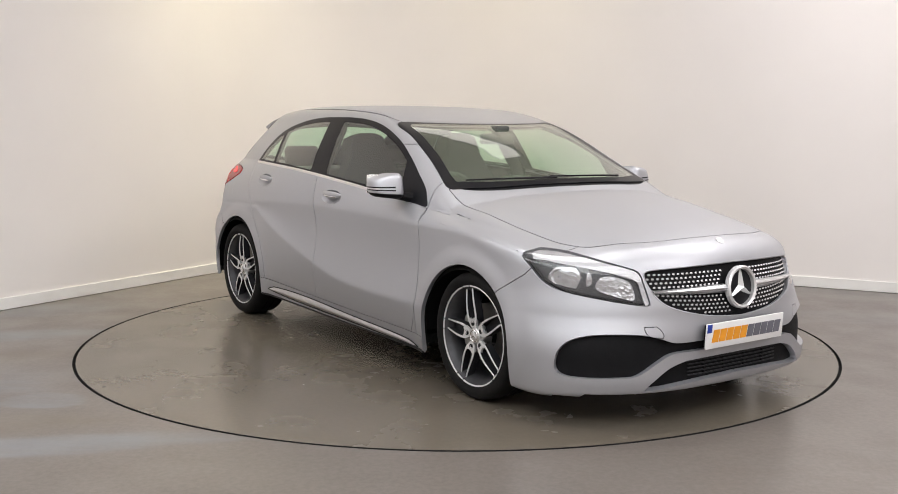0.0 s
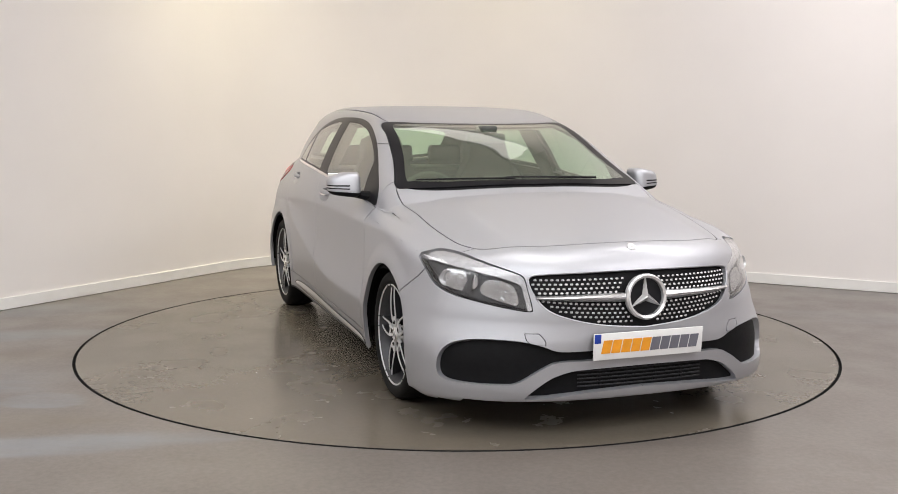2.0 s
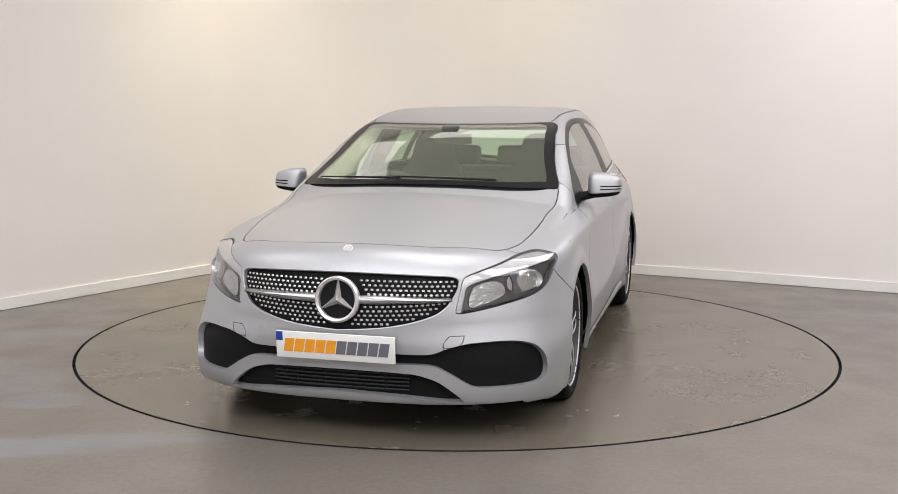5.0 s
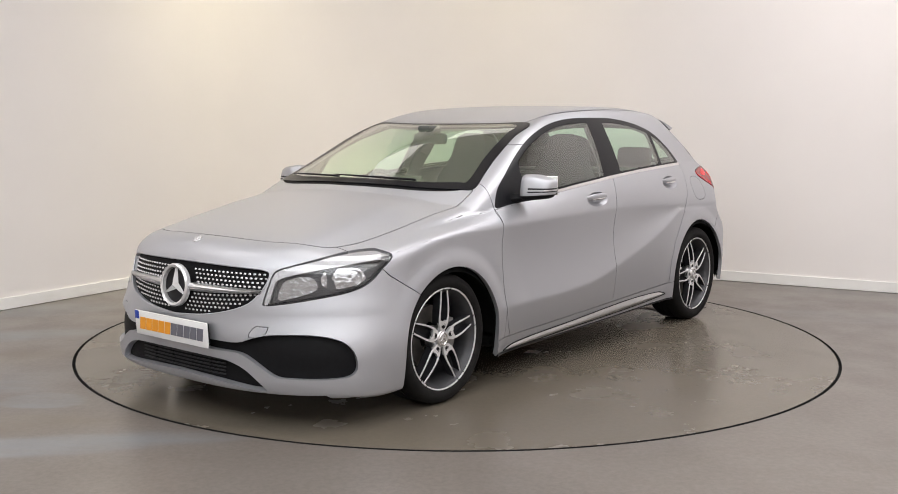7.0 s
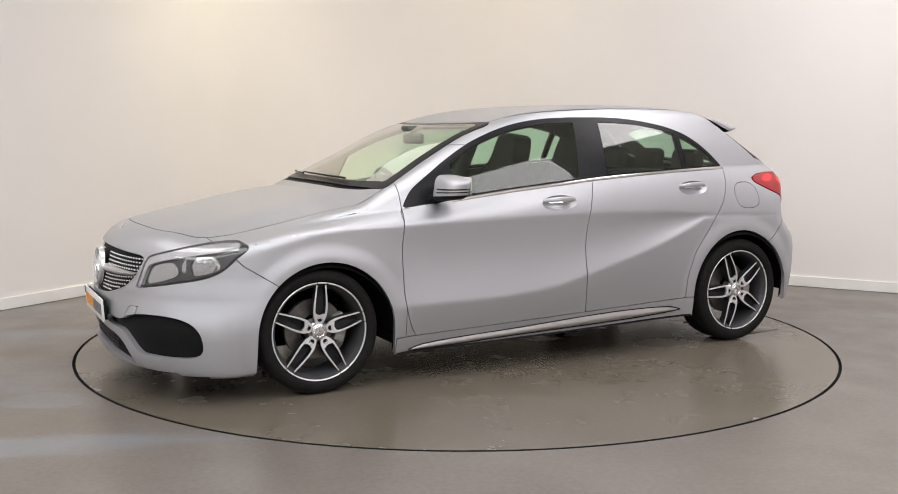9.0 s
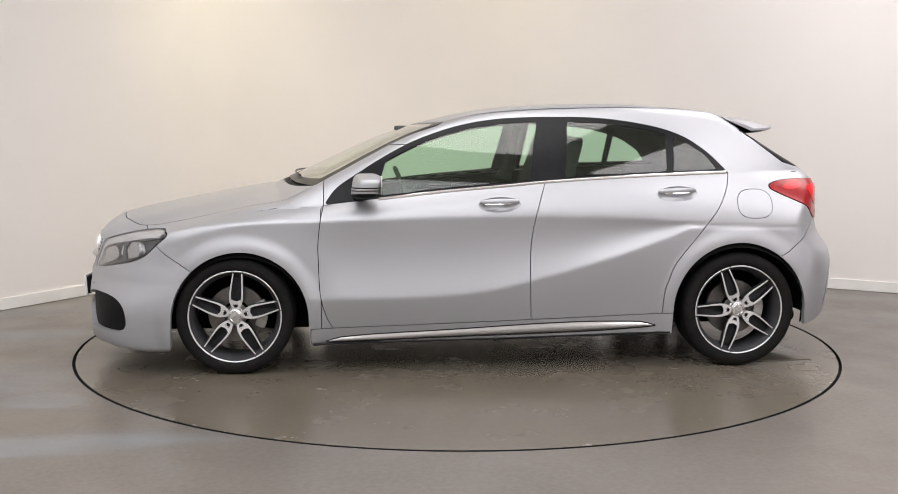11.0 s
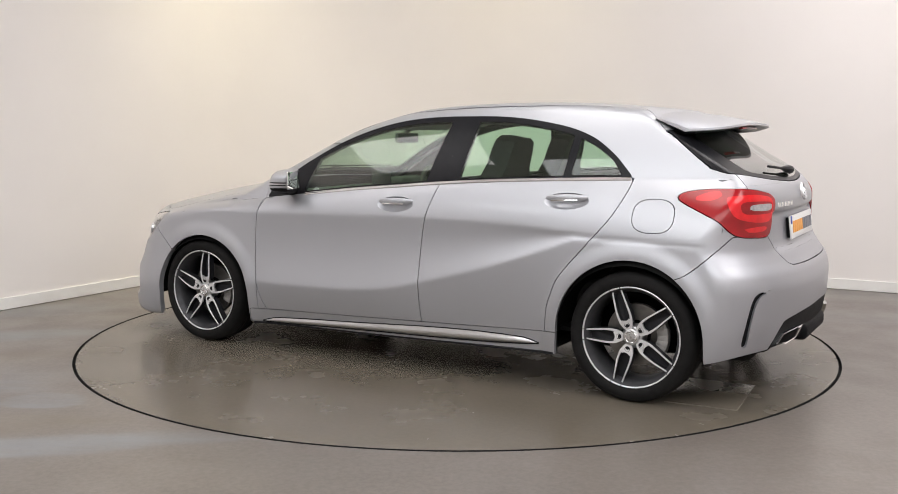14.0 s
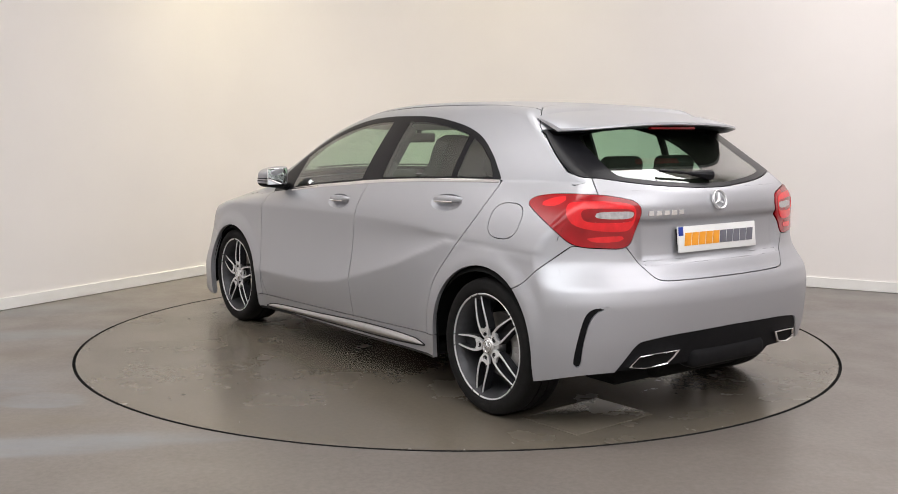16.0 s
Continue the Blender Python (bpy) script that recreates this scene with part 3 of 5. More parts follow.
def arch_value(p):
    v = np.full(len(p), 1e9)
    for cx, cz, cr in ARCHES:
        d = np.hypot(p[:, 0] - cx, p[:, 2] - cz) - cr
        v = np.minimum(v, np.where(p[:, 2] < cz, np.abs(p[:, 0] - cx) - cr - 0.05 * (cz - p[:, 2]), d))
    return np.where(p[:, 1] > 0.45, v, 1.0)


rest = cut(rest, arch_value(rest[0]))[1]
# the lower edge rises along the skirts and again behind the rear wheels
hem_z = curve((-2.2, 0.30), (-1.9, 0.275), (-1.72, 0.235), (-1.6, 0.215), (-0.975, 0.193), (0.95, 0.153), (1.4, 0.150), (1.75, 0.132), (2.3, 0.134))
rest = cut(rest, rest[0][:, 2] - hem_z(rest[0][:, 0]))[1]

# glass
DLO = [(0.885, 0.886), (0.845, 0.945), (0.80, 0.99), (0.70, 1.055), (0.59, 1.124), (0.433, 1.208), (0.27, 1.271), (0.111, 1.314), (-0.047, 1.338), (-0.203, 1.348), (-0.326, 1.35), (-0.508, 1.35),
       (-0.658, 1.341), (-0.807, 1.321), (-0.955, 1.29), (-1.08, 1.243), (-1.189, 1.17), (-1.263, 1.10), (-1.302, 1.056)]
DLO = np.concatenate([rounded(DLO, False), [(x, float(belt_z(x))) for x in np.linspace(-1.29, 0.86, 60)]])
dlo, rest = take(rest, SIDE, DLO, where=lambda p: 0.3 - p[:, 1])


def inner_line(xs, top, drop=0.03):
    """The upper edge of a side window: the frame's outline, drawn in."""
    up = DLO[:108]
    order = np.argsort(up[:, 0])
    return [(x, float(np.interp(x, up[order, 0], up[order, 1])) - drop) for x in xs]


def window_outline(x_front, x_back, low_front, low_back, lift=0.014):
    """Between two slanted bars; x at the belt (low) and at the upper edge."""
    top = inner_line(np.linspace(x_front, x_back, 24), 0)
    low = [(x, float(belt_z(x)) + lift) for x in np.linspace(low_back, low_front, 24)]
    return top + low


PANES = [window_outline(0.56, -0.262, 0.615, -0.195), window_outline(-0.43, -0.972, -0.392, -0.957), window_outline(-1.012, -1.19, -0.995, -1.245)]
side_glass = []
for pane in PANES:
    g, dlo = take(dlo, SIDE, pane, 0.002)
    side_glass.append(g)
window_frame = dlo

WINDSCREEN = rounded([(1.118, 0.0), (1.10, 0.22), (1.055, 0.45), (0.985, 0.63), (0.935, 0.703), (0.80, 0.670), (0.676, 0.640), (0.46, 0.605), (0.245, 0.568), (0.31, 0.36), (0.355, 0.18), (0.372, 0.0)], False)
WINDSCREEN = np.concatenate([WINDSCREEN, [(0.372, -0.2), (1.118, -0.2)]])
windscreen, rest = take(rest, TOP, WINDSCREEN, 0.004, where=lambda p: 0.9 - p[:, 2])
CLEAR_SCREEN = np.concatenate([rounded([(1.07, 0.0), (1.05, 0.22), (1.005, 0.44), (0.93, 0.60), (0.895, 0.635), (0.676, 0.580), (0.46, 0.546), (0.30, 0.515), (0.345, 0.33), (0.385, 0.16), (0.395, 0.0)], False), [(0.395, -0.2), (1.07, -0.2)]])
screen_clear, screen_band = take(windscreen, TOP, CLEAR_SCREEN)
REAR_GLASS = np.concatenate([rounded([(0.0, 1.318), (0.25, 1.312), (0.45, 1.298), (0.572, 1.275), (0.598, 1.22), (0.622, 1.15), (0.640, 1.098), (0.532, 1.075), (0.342, 1.050), (0.12, 1.034), (0.0, 1.031)], False), [(-0.2, 1.031), (-0.2, 1.318)]])
REAR_FIN = rounded([(-1.425, 1.285), (-1.445, 1.262), (-1.52, 1.203), (-1.60, 1.142), (-1.66, 1.106), (-1.72, 1.086), (-1.80, 1.082), (-1.95, 1.09), (-1.95, 1.20), (-1.70, 1.30)])


def rear_dark(p):
    """The rear window with the black fins beside it."""
    a = np.maximum(inside(ENDS(p), REAR_GLASS), p[:, 0] + 1.3)
    b = np.maximum(inside(SIDE(p), REAR_FIN), 0.46 - p[:, 1])
    return np.minimum(a, b)


rear_glass, rest = cut(rest, rear_dark(rest[0]) + 0.002)
rest = cut(rest, rear_dark(rest[0]) - 0.002)[1]
CLEAR_REAR = np.concatenate([rounded([(0.0, 1.297), (0.25, 1.288), (0.42, 1.262), (0.462, 1.235), (0.472, 1.16), (0.480, 1.10), (0.440, 1.083), (0.30, 1.066), (0.12, 1.052), (0.0, 1.05)], False), [(-0.2, 1.05), (-0.2, 1.297)]])
rear_clear, rear_band = take(rear_glass, ENDS, CLEAR_REAR)

# what lies behind the joints
body_under = rest

# lamps and openings
HEADLIGHT = rounded([(0.607, 0.735), (0.66, 0.757), (0.707, 0.762), (0.824, 0.750), (0.967, 0.719), (1.085, 0.689), (1.120, 0.668), (1.140, 0.620), (1.166, 0.545), (1.155, 0.535), (1.08, 0.543), (0.945, 0.564), (0.80, 0.590), (0.712, 0.625), (0.65, 0.685)])
headlight, rest = take(rest, FRONT_CORNER, HEADLIGHT, JOINT, where=lambda p: 1.4 - p[:, 0])
TAILLIGHT = rounded([(-0.546, 0.972), (-0.583, 0.999), (-0.684, 1.015), (-0.828, 1.016), (-0.946, 1.0), (-1.005, 0.980), (-1.024, 0.940), (-0.999, 0.863), (-0.965, 0.797), (-0.868, 0.793), (-0.745, 0.809), (-0.655, 0.877), (-0.568, 0.943)])
taillight, rest = take(rest, REAR_CORNER, TAILLIGHT, JOINT, where=lambda p: p[:, 0] + 1.4)
GRILLE = np.concatenate([rounded([(0.0, 0.698), (0.2, 0.696), (0.395, 0.689), (0.474, 0.679), (0.488, 0.648), (0.467, 0.59), (0.419, 0.536), (0.325, 0.500), (0.185, 0.473), (0.0, 0.458)], False), [(-0.2, 0.458), (-0.2, 0.698)]])
grille, rest = take(rest, ENDS, GRILLE, where=lambda p: 1.4 - p[:, 0])
INTAKE = rounded([(0.20, 0.368), (0.381, 0.371), (0.455, 0.394), (0.548, 0.415), (0.69, 0.417), (0.775, 0.394), (0.818, 0.345), (0.829, 0.28), (0.815, 0.240), (0.765, 0.229), (0.63, 0.230), (0.56, 0.238), (0.46, 0.297), (0.384, 0.325), (0.20, 0.330)])
intake, rest = take(rest, ENDS, INTAKE, where=lambda p: 1.4 - p[:, 0])
LOWER_INTAKE = np.concatenate([rounded([(0.0, 0.294), (0.15, 0.293), (0.27, 0.290), (0.346, 0.283), (0.435, 0.250), (0.525, 0.172), (0.46, 0.171), (0.397, 0.177), (0.25, 0.190), (0.0, 0.199)], False), [(-0.2, 0.199), (-0.2, 0.294)]])
lower_intake, rest = take(rest, ENDS, LOWER_INTAKE, where=lambda p: 1.4 - p[:, 0])
DIFFUSER_LINE = np.concatenate([rounded([(0.0, 0.432), (0.33, 0.425), (0.50, 0.409), (0.545, 0.39), (0.59, 0.325), (0.635, 0.245), (0.66, 0.14)], False), [(0.5, 0.10), (-0.2, 0.10), (-0.2, 0.432)]])
diffuser, rest = take(rest, ENDS, DIFFUSER_LINE, where=lambda p: p[:, 0] + 1.6)
VENT = rounded([(-0.915, 0.562), (-0.845, 0.556), (-0.803, 0.525), (-0.772, 0.42), (-0.756, 0.318), (-0.785, 0.312), (-0.797, 0.40), (-0.822, 0.495), (-0.855, 0.538)])
vent, rest = take(rest, REAR_CORNER, VENT, where=lambda p: p[:, 0] + 1.6)


def oval(cx, cz, rx, rz, n=2.6, lean=0.0):
    out = []
    for i in range(48):
        a = 2 * math.pi * i / 48
        u = rx * math.copysign(abs(math.cos(a)) ** (2 / n), math.cos(a))
        v = rz * math.copysign(abs(math.sin(a)) ** (2 / n), math.sin(a))
        out.append((cx + u * math.cos(lean) - v * math.sin(lean), cz + u * math.sin(lean) + v * math.cos(lean)))
    return out


left = lambda p: 0.3 - p[:, 1]
fuel_full = take(rest, SIDE, oval(-1.432, 0.887, 0.1005, 0.0795, 2.7), where=left)[0]
fuel_flap, rest = take(rest, SIDE, oval(-1.432, 0.887, 0.098, 0.077, 2.7), 0.0036, left)
HANDLES = [(-0.035, 0.892, -0.03), (-1.0, 0.945, -0.03)]
cups = []
for hx, hz, lean in HANDLES:
    c, rest = take(rest, SIDE, oval(hx, hz - 0.004, 0.114, 0.040, 2.0, lean), where=left)
    cups.append(c)
WASHER = [(0.522, 0.446), (0.466, 0.446), (0.447, 0.425), (0.440, 0.397), (0.500, 0.400), (0.518, 0.420)]
washer, rest = take(rest, ENDS, WASHER, 0.003, where=lambda p: 1.4 - p[:, 0])

# panels
SILL = [(0.956, 0.243), (0.5, 0.255), (-0.204, 0.277), (-0.60, 0.290), (-1.0, 0.305), (-1.0, 0.0), (0.956, 0.0)]
sill, rest = take(rest, SIDE, SILL, JOINT, left)
FRONT_DOOR = np.concatenate([rounded([(0.886, 0.884), (0.902, 0.806), (0.914, 0.70), (0.914, 0.61), (0.905, 0.43), (0.875, 0.31), (0.839, 0.245)], False), [(0.7, 0.22), (-0.204, 0.22)],
                             rounded([(-0.207, 0.285), (-0.199, 0.467), (-0.202, 0.66), (-0.222, 0.80), (-0.255, 0.92), (-0.29, 1.02)], False), [(-0.33, 1.2), (0.886, 1.2)]])
front_door, rest = take(rest, SIDE, FRONT_DOOR, JOINT, left)
REAR_DOOR = np.concatenate([[(-0.1, 0.2), (-0.90, 0.2)], rounded([(-0.918, 0.307), (-0.928, 0.42), (-0.950, 0.49), (-0.99, 0.58), (-1.117, 0.733), (-1.225, 0.865), (-1.285, 0.98), (-1.305, 1.05)], False), [(-1.33, 1.2), (-0.1, 1.2)]])
rear_door, rest = take(rest, SIDE, REAR_DOOR, JOINT, lambda p: np.maximum(0.3 - p[:, 1], p[:, 2] - belt_z(p[:, 0]) - 0.002))
HOOD = np.concatenate([rounded([(2.046, 0.0), (2.04, 0.12), (2.022, 0.25), (1.985, 0.39), (1.93, 0.51), (1.86, 0.60), (1.77, 0.648), (1.68, 0.672), (1.473, 0.698), (1.255, 0.704), (1.082, 0.714), (0.996, 0.712), (0.945, 0.694),
                                (1.02, 0.595), (1.085, 0.44), (1.128, 0.22), (1.145, 0.0)], False), [(1.145, -0.2), (2.046, -0.2)]])
hood, rest = take(rest, TOP, HOOD, 0.0052, where=lambda p: 0.62 - p[:, 2])
COWL = [(1.2, -0.2), (1.2, 0.2), (1.1, 0.5), (1.0, 0.66), (0.93, 0.70), (0.90, 0.66), (1.0, 0.3), (1.08, -0.2)]
cowl, rest = take(rest, TOP, COWL, where=lambda p: 0.9 - p[:, 2])
GATE = np.concatenate([[(-0.2, 0.648)], rounded([(0.0, 0.648), (0.30, 0.650), (0.41, 0.657), (0.45, 0.69), (0.484, 0.735), (0.53, 0.80)], False), [(0.61, 0.95)], rounded([(0.628, 1.0), (0.618, 1.04), (0.60, 1.08)], False), [(0.57, 1.12), (0.5, 1.15), (-0.2, 1.15)]])
tailgate, rest = take(rest, ENDS, GATE, JOINT, where=lambda p: np.maximum(p[:, 0] + 1.3, p[:, 2] - 1.322))
REAR_BUMPER = np.concatenate([[(-1.3, 0.0), (-1.5, 0.58)], rounded([(-1.555, 0.606), (-1.61, 0.632), (-1.68, 0.69), (-1.735, 0.745), (-1.785, 0.802)], False), [(-2.3, 0.84), (-2.3, 0.0)]])
rear_bumper, rest = take(rest, SIDE, REAR_BUMPER, JOINT, where=lambda p: p[:, 0] + 1.3)
FRONT_BUMPER = [(1.45, 0.0), (1.55, 0.54), (1.582, 0.565), (1.715, 0.650), (1.78, 0.72), (1.86, 0.80), (1.86, 1.0), (2.4, 1.0), (2.4, 0.0)]
front_bumper, rest = take(rest, SIDE, FRONT_BUMPER, JOINT, where=lambda p: 1.3 - p[:, 0])
FENDER = [(0.90, 0.0), (0.90, 0.87), (0.80, 0.972), (0.87, 1.02), (0.99, 1.1), (2.4, 1.1), (2.4, 0.0)]
fender, rest = take(rest, SIDE, FENDER, JOINT, where=lambda p: 0.7 - p[:, 0])
SPOILER_TOP = [(-1.13, -0.2), (-1.14, 0.15), (-1.175, 0.31), (-1.25, 0.44), (-1.33, 0.52), (-1.385, 0.575), (-1.7, 0.7), (-1.7, -0.2)]
spoiler_top, rest = take(rest, TOP, SPOILER_TOP, JOINT, where=lambda p: 1.25 - p[:, 2])
ROOF = np.concatenate([[(0.40, -0.2)], rounded([(0.385, 0.0), (0.35, 0.25), (0.285, 0.44), (0.235, 0.538), (0.0, 0.562), (-0.4, 0.572), (-0.8, 0.560), (-1.05, 0.53), (-1.4, 0.47)], False), [(-1.6, 0.4), (-1.6, -0.2)]])
roof, rest = take(rest, TOP, ROOF, 0.007, where=lambda p: 1.2 - p[:, 2])
side_frame = rest


def both(name, mesh, mat, label="", flange=0.0, inset=0.0, parent=car):
    """The same piece on the car's left and right."""
    return [link_skin(name, m, mat, parent, label, flange, inset) for m in (mesh, mirrored(mesh))]


def across(name, mesh, mat, label="", flange=0.0, inset=0.0, parent=car):
    """A piece that spans the car's middle."""
    return link_skin(name, joined(mesh, mirrored(mesh)), mat, parent, label, flange, inset)


FOLD = 0.022
across("inner_shell", body_under, LINER, "dark inner shell behind the panel joints", inset=0.034)
hood_ob = across("bonnet", hood, SILVER, "silver bonnet", FOLD)
across("roof", roof, SILVER, "silver roof panel", FOLD)
bumper_front = across("front_bumper", front_bumper, SILVER, "silver sports front bumper with large intakes", 0.034)
bumper_rear = across("rear_bumper", rear_bumper, SILVER, "silver rear bumper", FOLD)
gate_ob = across("tailgate", tailgate, SILVER, "silver tailgate", FOLD)
across("cowl", cowl, PLASTIC, "black plastic cowl below the windscreen", 0.01, 0.006)
fenders = both("fender", fender, SILVER, flange=FOLD)
doors_front = both("front_door", front_door, SILVER, "silver front door", FOLD)
doors_rear = both("rear_door", rear_door, SILVER, "silver rear door", FOLD)
both("side_frame", side_frame, SILVER, "silver body side with roof rail and rear quarter", FOLD)
sills = both("sill", sill, SILVER, "silver side skirt", FOLD)
both("window_frame", window_frame, TRIM, "gloss black window frame and pillar", 0.02)
for g, nm in zip(side_glass, ("front_window", "rear_window", "quarter_window")):
    both(nm, g, GLASS, "green-tinted side window")
ws = across("windscreen", screen_clear, SCREEN, "green-tinted windscreen")
across("windscreen_border", screen_band, TRIM, "black windscreen border", 0.01)
across("rear_screen", rear_clear, GLASS, "tinted rear window")
across("rear_screen_border", rear_band, TRIM, "gloss black rear window surround", 0.01)
for f in both("fuel_flap", fuel_flap, SILVER, flange=0.012)[1:]:
    bpy.data.objects.remove(f)
link_skin("quarter_patch", mirrored(fuel_full), SILVER, car, inset=0.0003)
for (p, n, t), (hx, hz, lean) in zip(cups, HANDLES):
    # a shallow bowl pressed into the door
    u, v = (p[:, 0] - hx) / 0.114, (p[:, 2] - hz + 0.004) / 0.040
    deep = 0.026 * np.clip(1 - u * u - v * v, 0, 1)
    slope = np.stack([-0.052 * u / 0.114, 0 * u, -0.052 * v / 0.040], 1)
    both("handle_cup", [p - n * deep[:, None], n + slope, t], SILVER, "silver bowl behind the door handle")
both("washer_cover", washer, SILVER, flange=0.01)
both("side_intake", intake, PLASTIC, "black plastic side intake", inset=0.026)
across("lower_intake", lower_intake, PLASTIC, "black lower air intake", inset=0.030)
across("grille_panel", grille, PLASTIC, "black grille panel", inset=0.018)
across("diffuser", diffuser, PLASTIC, "black rear diffuser", 0.02, 0.006)
both("bumper_vent", vent, PLASTIC, "black curved bumper vent", inset=0.012)


def upon(x=None, y=None, z=None, way="y"):
    """A point of the skin and its normal, on the left side, the nose, the tail or the top."""
    if way == "y":
        q, _ = cast(np.array([[x, 0.0, z]]), np.array([0, 1.0, 0]), 2, 17)
    elif way == "x":
        q, _ = cast(np.array([[1.0, y, z]]), np.array([1.0, 0, 0]), 2, 17)
    elif way == "-x":
        q, _ = cast(np.array([[-1.2, y, z]]), np.array([-1.0, 0, 0]), 2, 17)
    else:
        q, _ = cast(np.array([[x, y, 0.5]]), np.array([0, 0, 1.0]), 2, 17)
    return Vector(q[0]), Vector(skin_normal(q)[0])


def flip(ob_list_maker):
    """Runs a maker for the left (1) and the right (-1)."""
    return [ob_list_maker(s) for s in (1, -1)]


def tube(bm, pts, r, seg=8, flat=1.0):
    """A round bar along points."""
    rings = []
    n = len(pts)
    for i, q in enumerate(pts):
        d = (Vector(pts[min(i + 1, n - 1)]) - Vector(pts[max(i - 1, 0)])).normalized()
        up = Vector((0, 0, 1)) if abs(d.z) < 0.9 else Vector((1, 0, 0))
        s = d.cross(up).normalized()
        u = s.cross(d)
        rr = r[i] if isinstance(r, (list, tuple)) else r
        rings.append([bm.verts.new(Vector(q) + s * math.cos(2 * math.pi * k / seg) * rr * flat + u * math.sin(2 * math.pi * k / seg) * rr) for k in range(seg)])
    for a, b in zip(rings, rings[1:]):
        for k in range(seg):
            bm.faces.new((a[k], a[(k + 1) % seg], b[(k + 1) % seg], b[k]))
    bm.faces.new(rings[0][::-1])
    bm.faces.new(rings[-1])


def lathe(bm, prof, n=64):
    """Turns a profile (radius, along) round the y axis."""
    rings = []
    for i in range(n):
        a = 2 * math.pi * i / n
        rings.append([bm.verts.new((r * math.sin(a), y, r * math.cos(a))) for r, y in prof])
    for i in range(n):
        a, b = rings[i], rings[(i + 1) % n]
        for k in range(len(prof) - 1):
            bm.faces.new((a[k], b[k], b[k + 1], a[k + 1]))


def plate_of(bm, outline, depth, m, inset_top=0.0):
    """A flat piece cut to an outline (u, v), depth thick, set by m (u, v, out)."""
    n = len(outline)
    cu, cv = sum(u for u, v in outline) / n, sum(v for u, v in outline) / n
    lo = [bm.verts.new(m @ Vector((u, v, 0))) for u, v in outline]
    hi = [bm.verts.new(m @ Vector((cu + (u - cu) * (1 - inset_top), cv + (v - cv) * (1 - inset_top), depth))) for u, v in outline]
    bm.faces.new(hi)
    bm.faces.new(lo[::-1])
    for k in range(n):
        bm.faces.new((lo[k], lo[(k + 1) % n], hi[(k + 1) % n], hi[k]))


def facing(p, out, up=(0, 0, 1)):
    """A frame at p whose third axis points out."""
    w = Vector(out).normalized()
    u = Vector(up).cross(w).normalized()
    v = w.cross(u)
    m = Matrix((u, v, w)).transposed().to_4x4()
    m.translation = p
    return m


# ---- spoiler ----
def spoiler():
    ys = np.linspace(-0.565, 0.565, 47)
    verts, faces, under, dark = [], [], [], []
    rows = 6
    for y in ys:
        a = abs(y) / 0.565
        lead, _ = upon(x=-1.345, y=abs(y) * 0.97, way="z")
        tip_x = -1.690 + 0.11 * a ** 5 + 0.07 * a ** 16
        tip_z = 1.318 - 0.030 * a ** 2
        low, _ = upon(y=abs(y) * 0.97, z=1.302 - 0.016 * a * a, way="-x")
        sec = []
        for t in (0.0, 0.33, 0.67, 1.0):
            sec.append((lead.x + (tip_x - lead.x) * t, y, lead.z + 0.002 + (tip_z - lead.z) * t + 0.006 * math.sin(math.pi * t)))
        sec.append((tip_x - 0.003, y, tip_z - 0.008))
        sec.append((tip_x + 0.012, y, tip_z - 0.013))
        verts += sec
        under += [(tip_x + 0.012, y * 0.999, tip_z - 0.013), (tip_x + 0.05, y * 0.999, tip_z - 0.024), (low.x + 0.02, y * 0.999, low.z)]
    n = len(ys)
    for i in range(n - 1):
        for k in range(rows - 1):
            faces.append((i * rows + k, (i + 1) * rows + k, (i + 1) * rows + k + 1, i * rows + k + 1))
        for k in range(2):
            dark.append((i * 3 + k, (i + 1) * 3 + k, (i + 1) * 3 + k + 1, i * 3 + k + 1))
    faces += [tuple(range(rows)), tuple(reversed([(n - 1) * rows + k for k in range(rows)]))]
    dark += [(0, 1, 2), (n * 3 - 1, n * 3 - 2, n * 3 - 3)]
    ob = mesh_object("spoiler", verts, faces, SILVER, car, label="silver roof spoiler")
    bm = bmesh.new()
    bm.from_mesh(ob.data)
    bmesh.ops.recalc_face_normals(bm, faces=bm.faces)
    bm.to_mesh(ob.data)
    bm.free()
    ob.data.set_sharp_from_angle(angle=radians(40))
    mesh_object("spoiler_underside", under, dark, TRIM, ob, label="black underside of the spoiler")
    bm = bmesh.new()
    box(bm, (-1.655, 0, 1.293), (0.02, 0.30, 0.012), bevel=0.003)
    part("brake_light", bm, RED_LENS, ob, "narrow red high brake light")
    return ob


across("spoiler_top", spoiler_top, SILVER, "silver rear roof edge", FOLD)
spoiler()

# ---- lamps ----
DRL = np.concatenate([rounded([(0.60, 0.724), (0.70, 0.722), (0.775, 0.711), (0.942, 0.684), (1.05, 0.661), (1.108, 0.64), (1.125, 0.60), (1.150, 0.53)], False), [(1.25, 0.52), (1.25, 0.9), (0.55, 0.9)]])
strip, bowl_bed = take(headlight, FRONT_CORNER, DRL)
strip, strip_dark = take(strip, FRONT_CORNER, [(0.655, 0.0), (1.4, 0.0), (1.4, 1.2), (0.655, 1.2)])


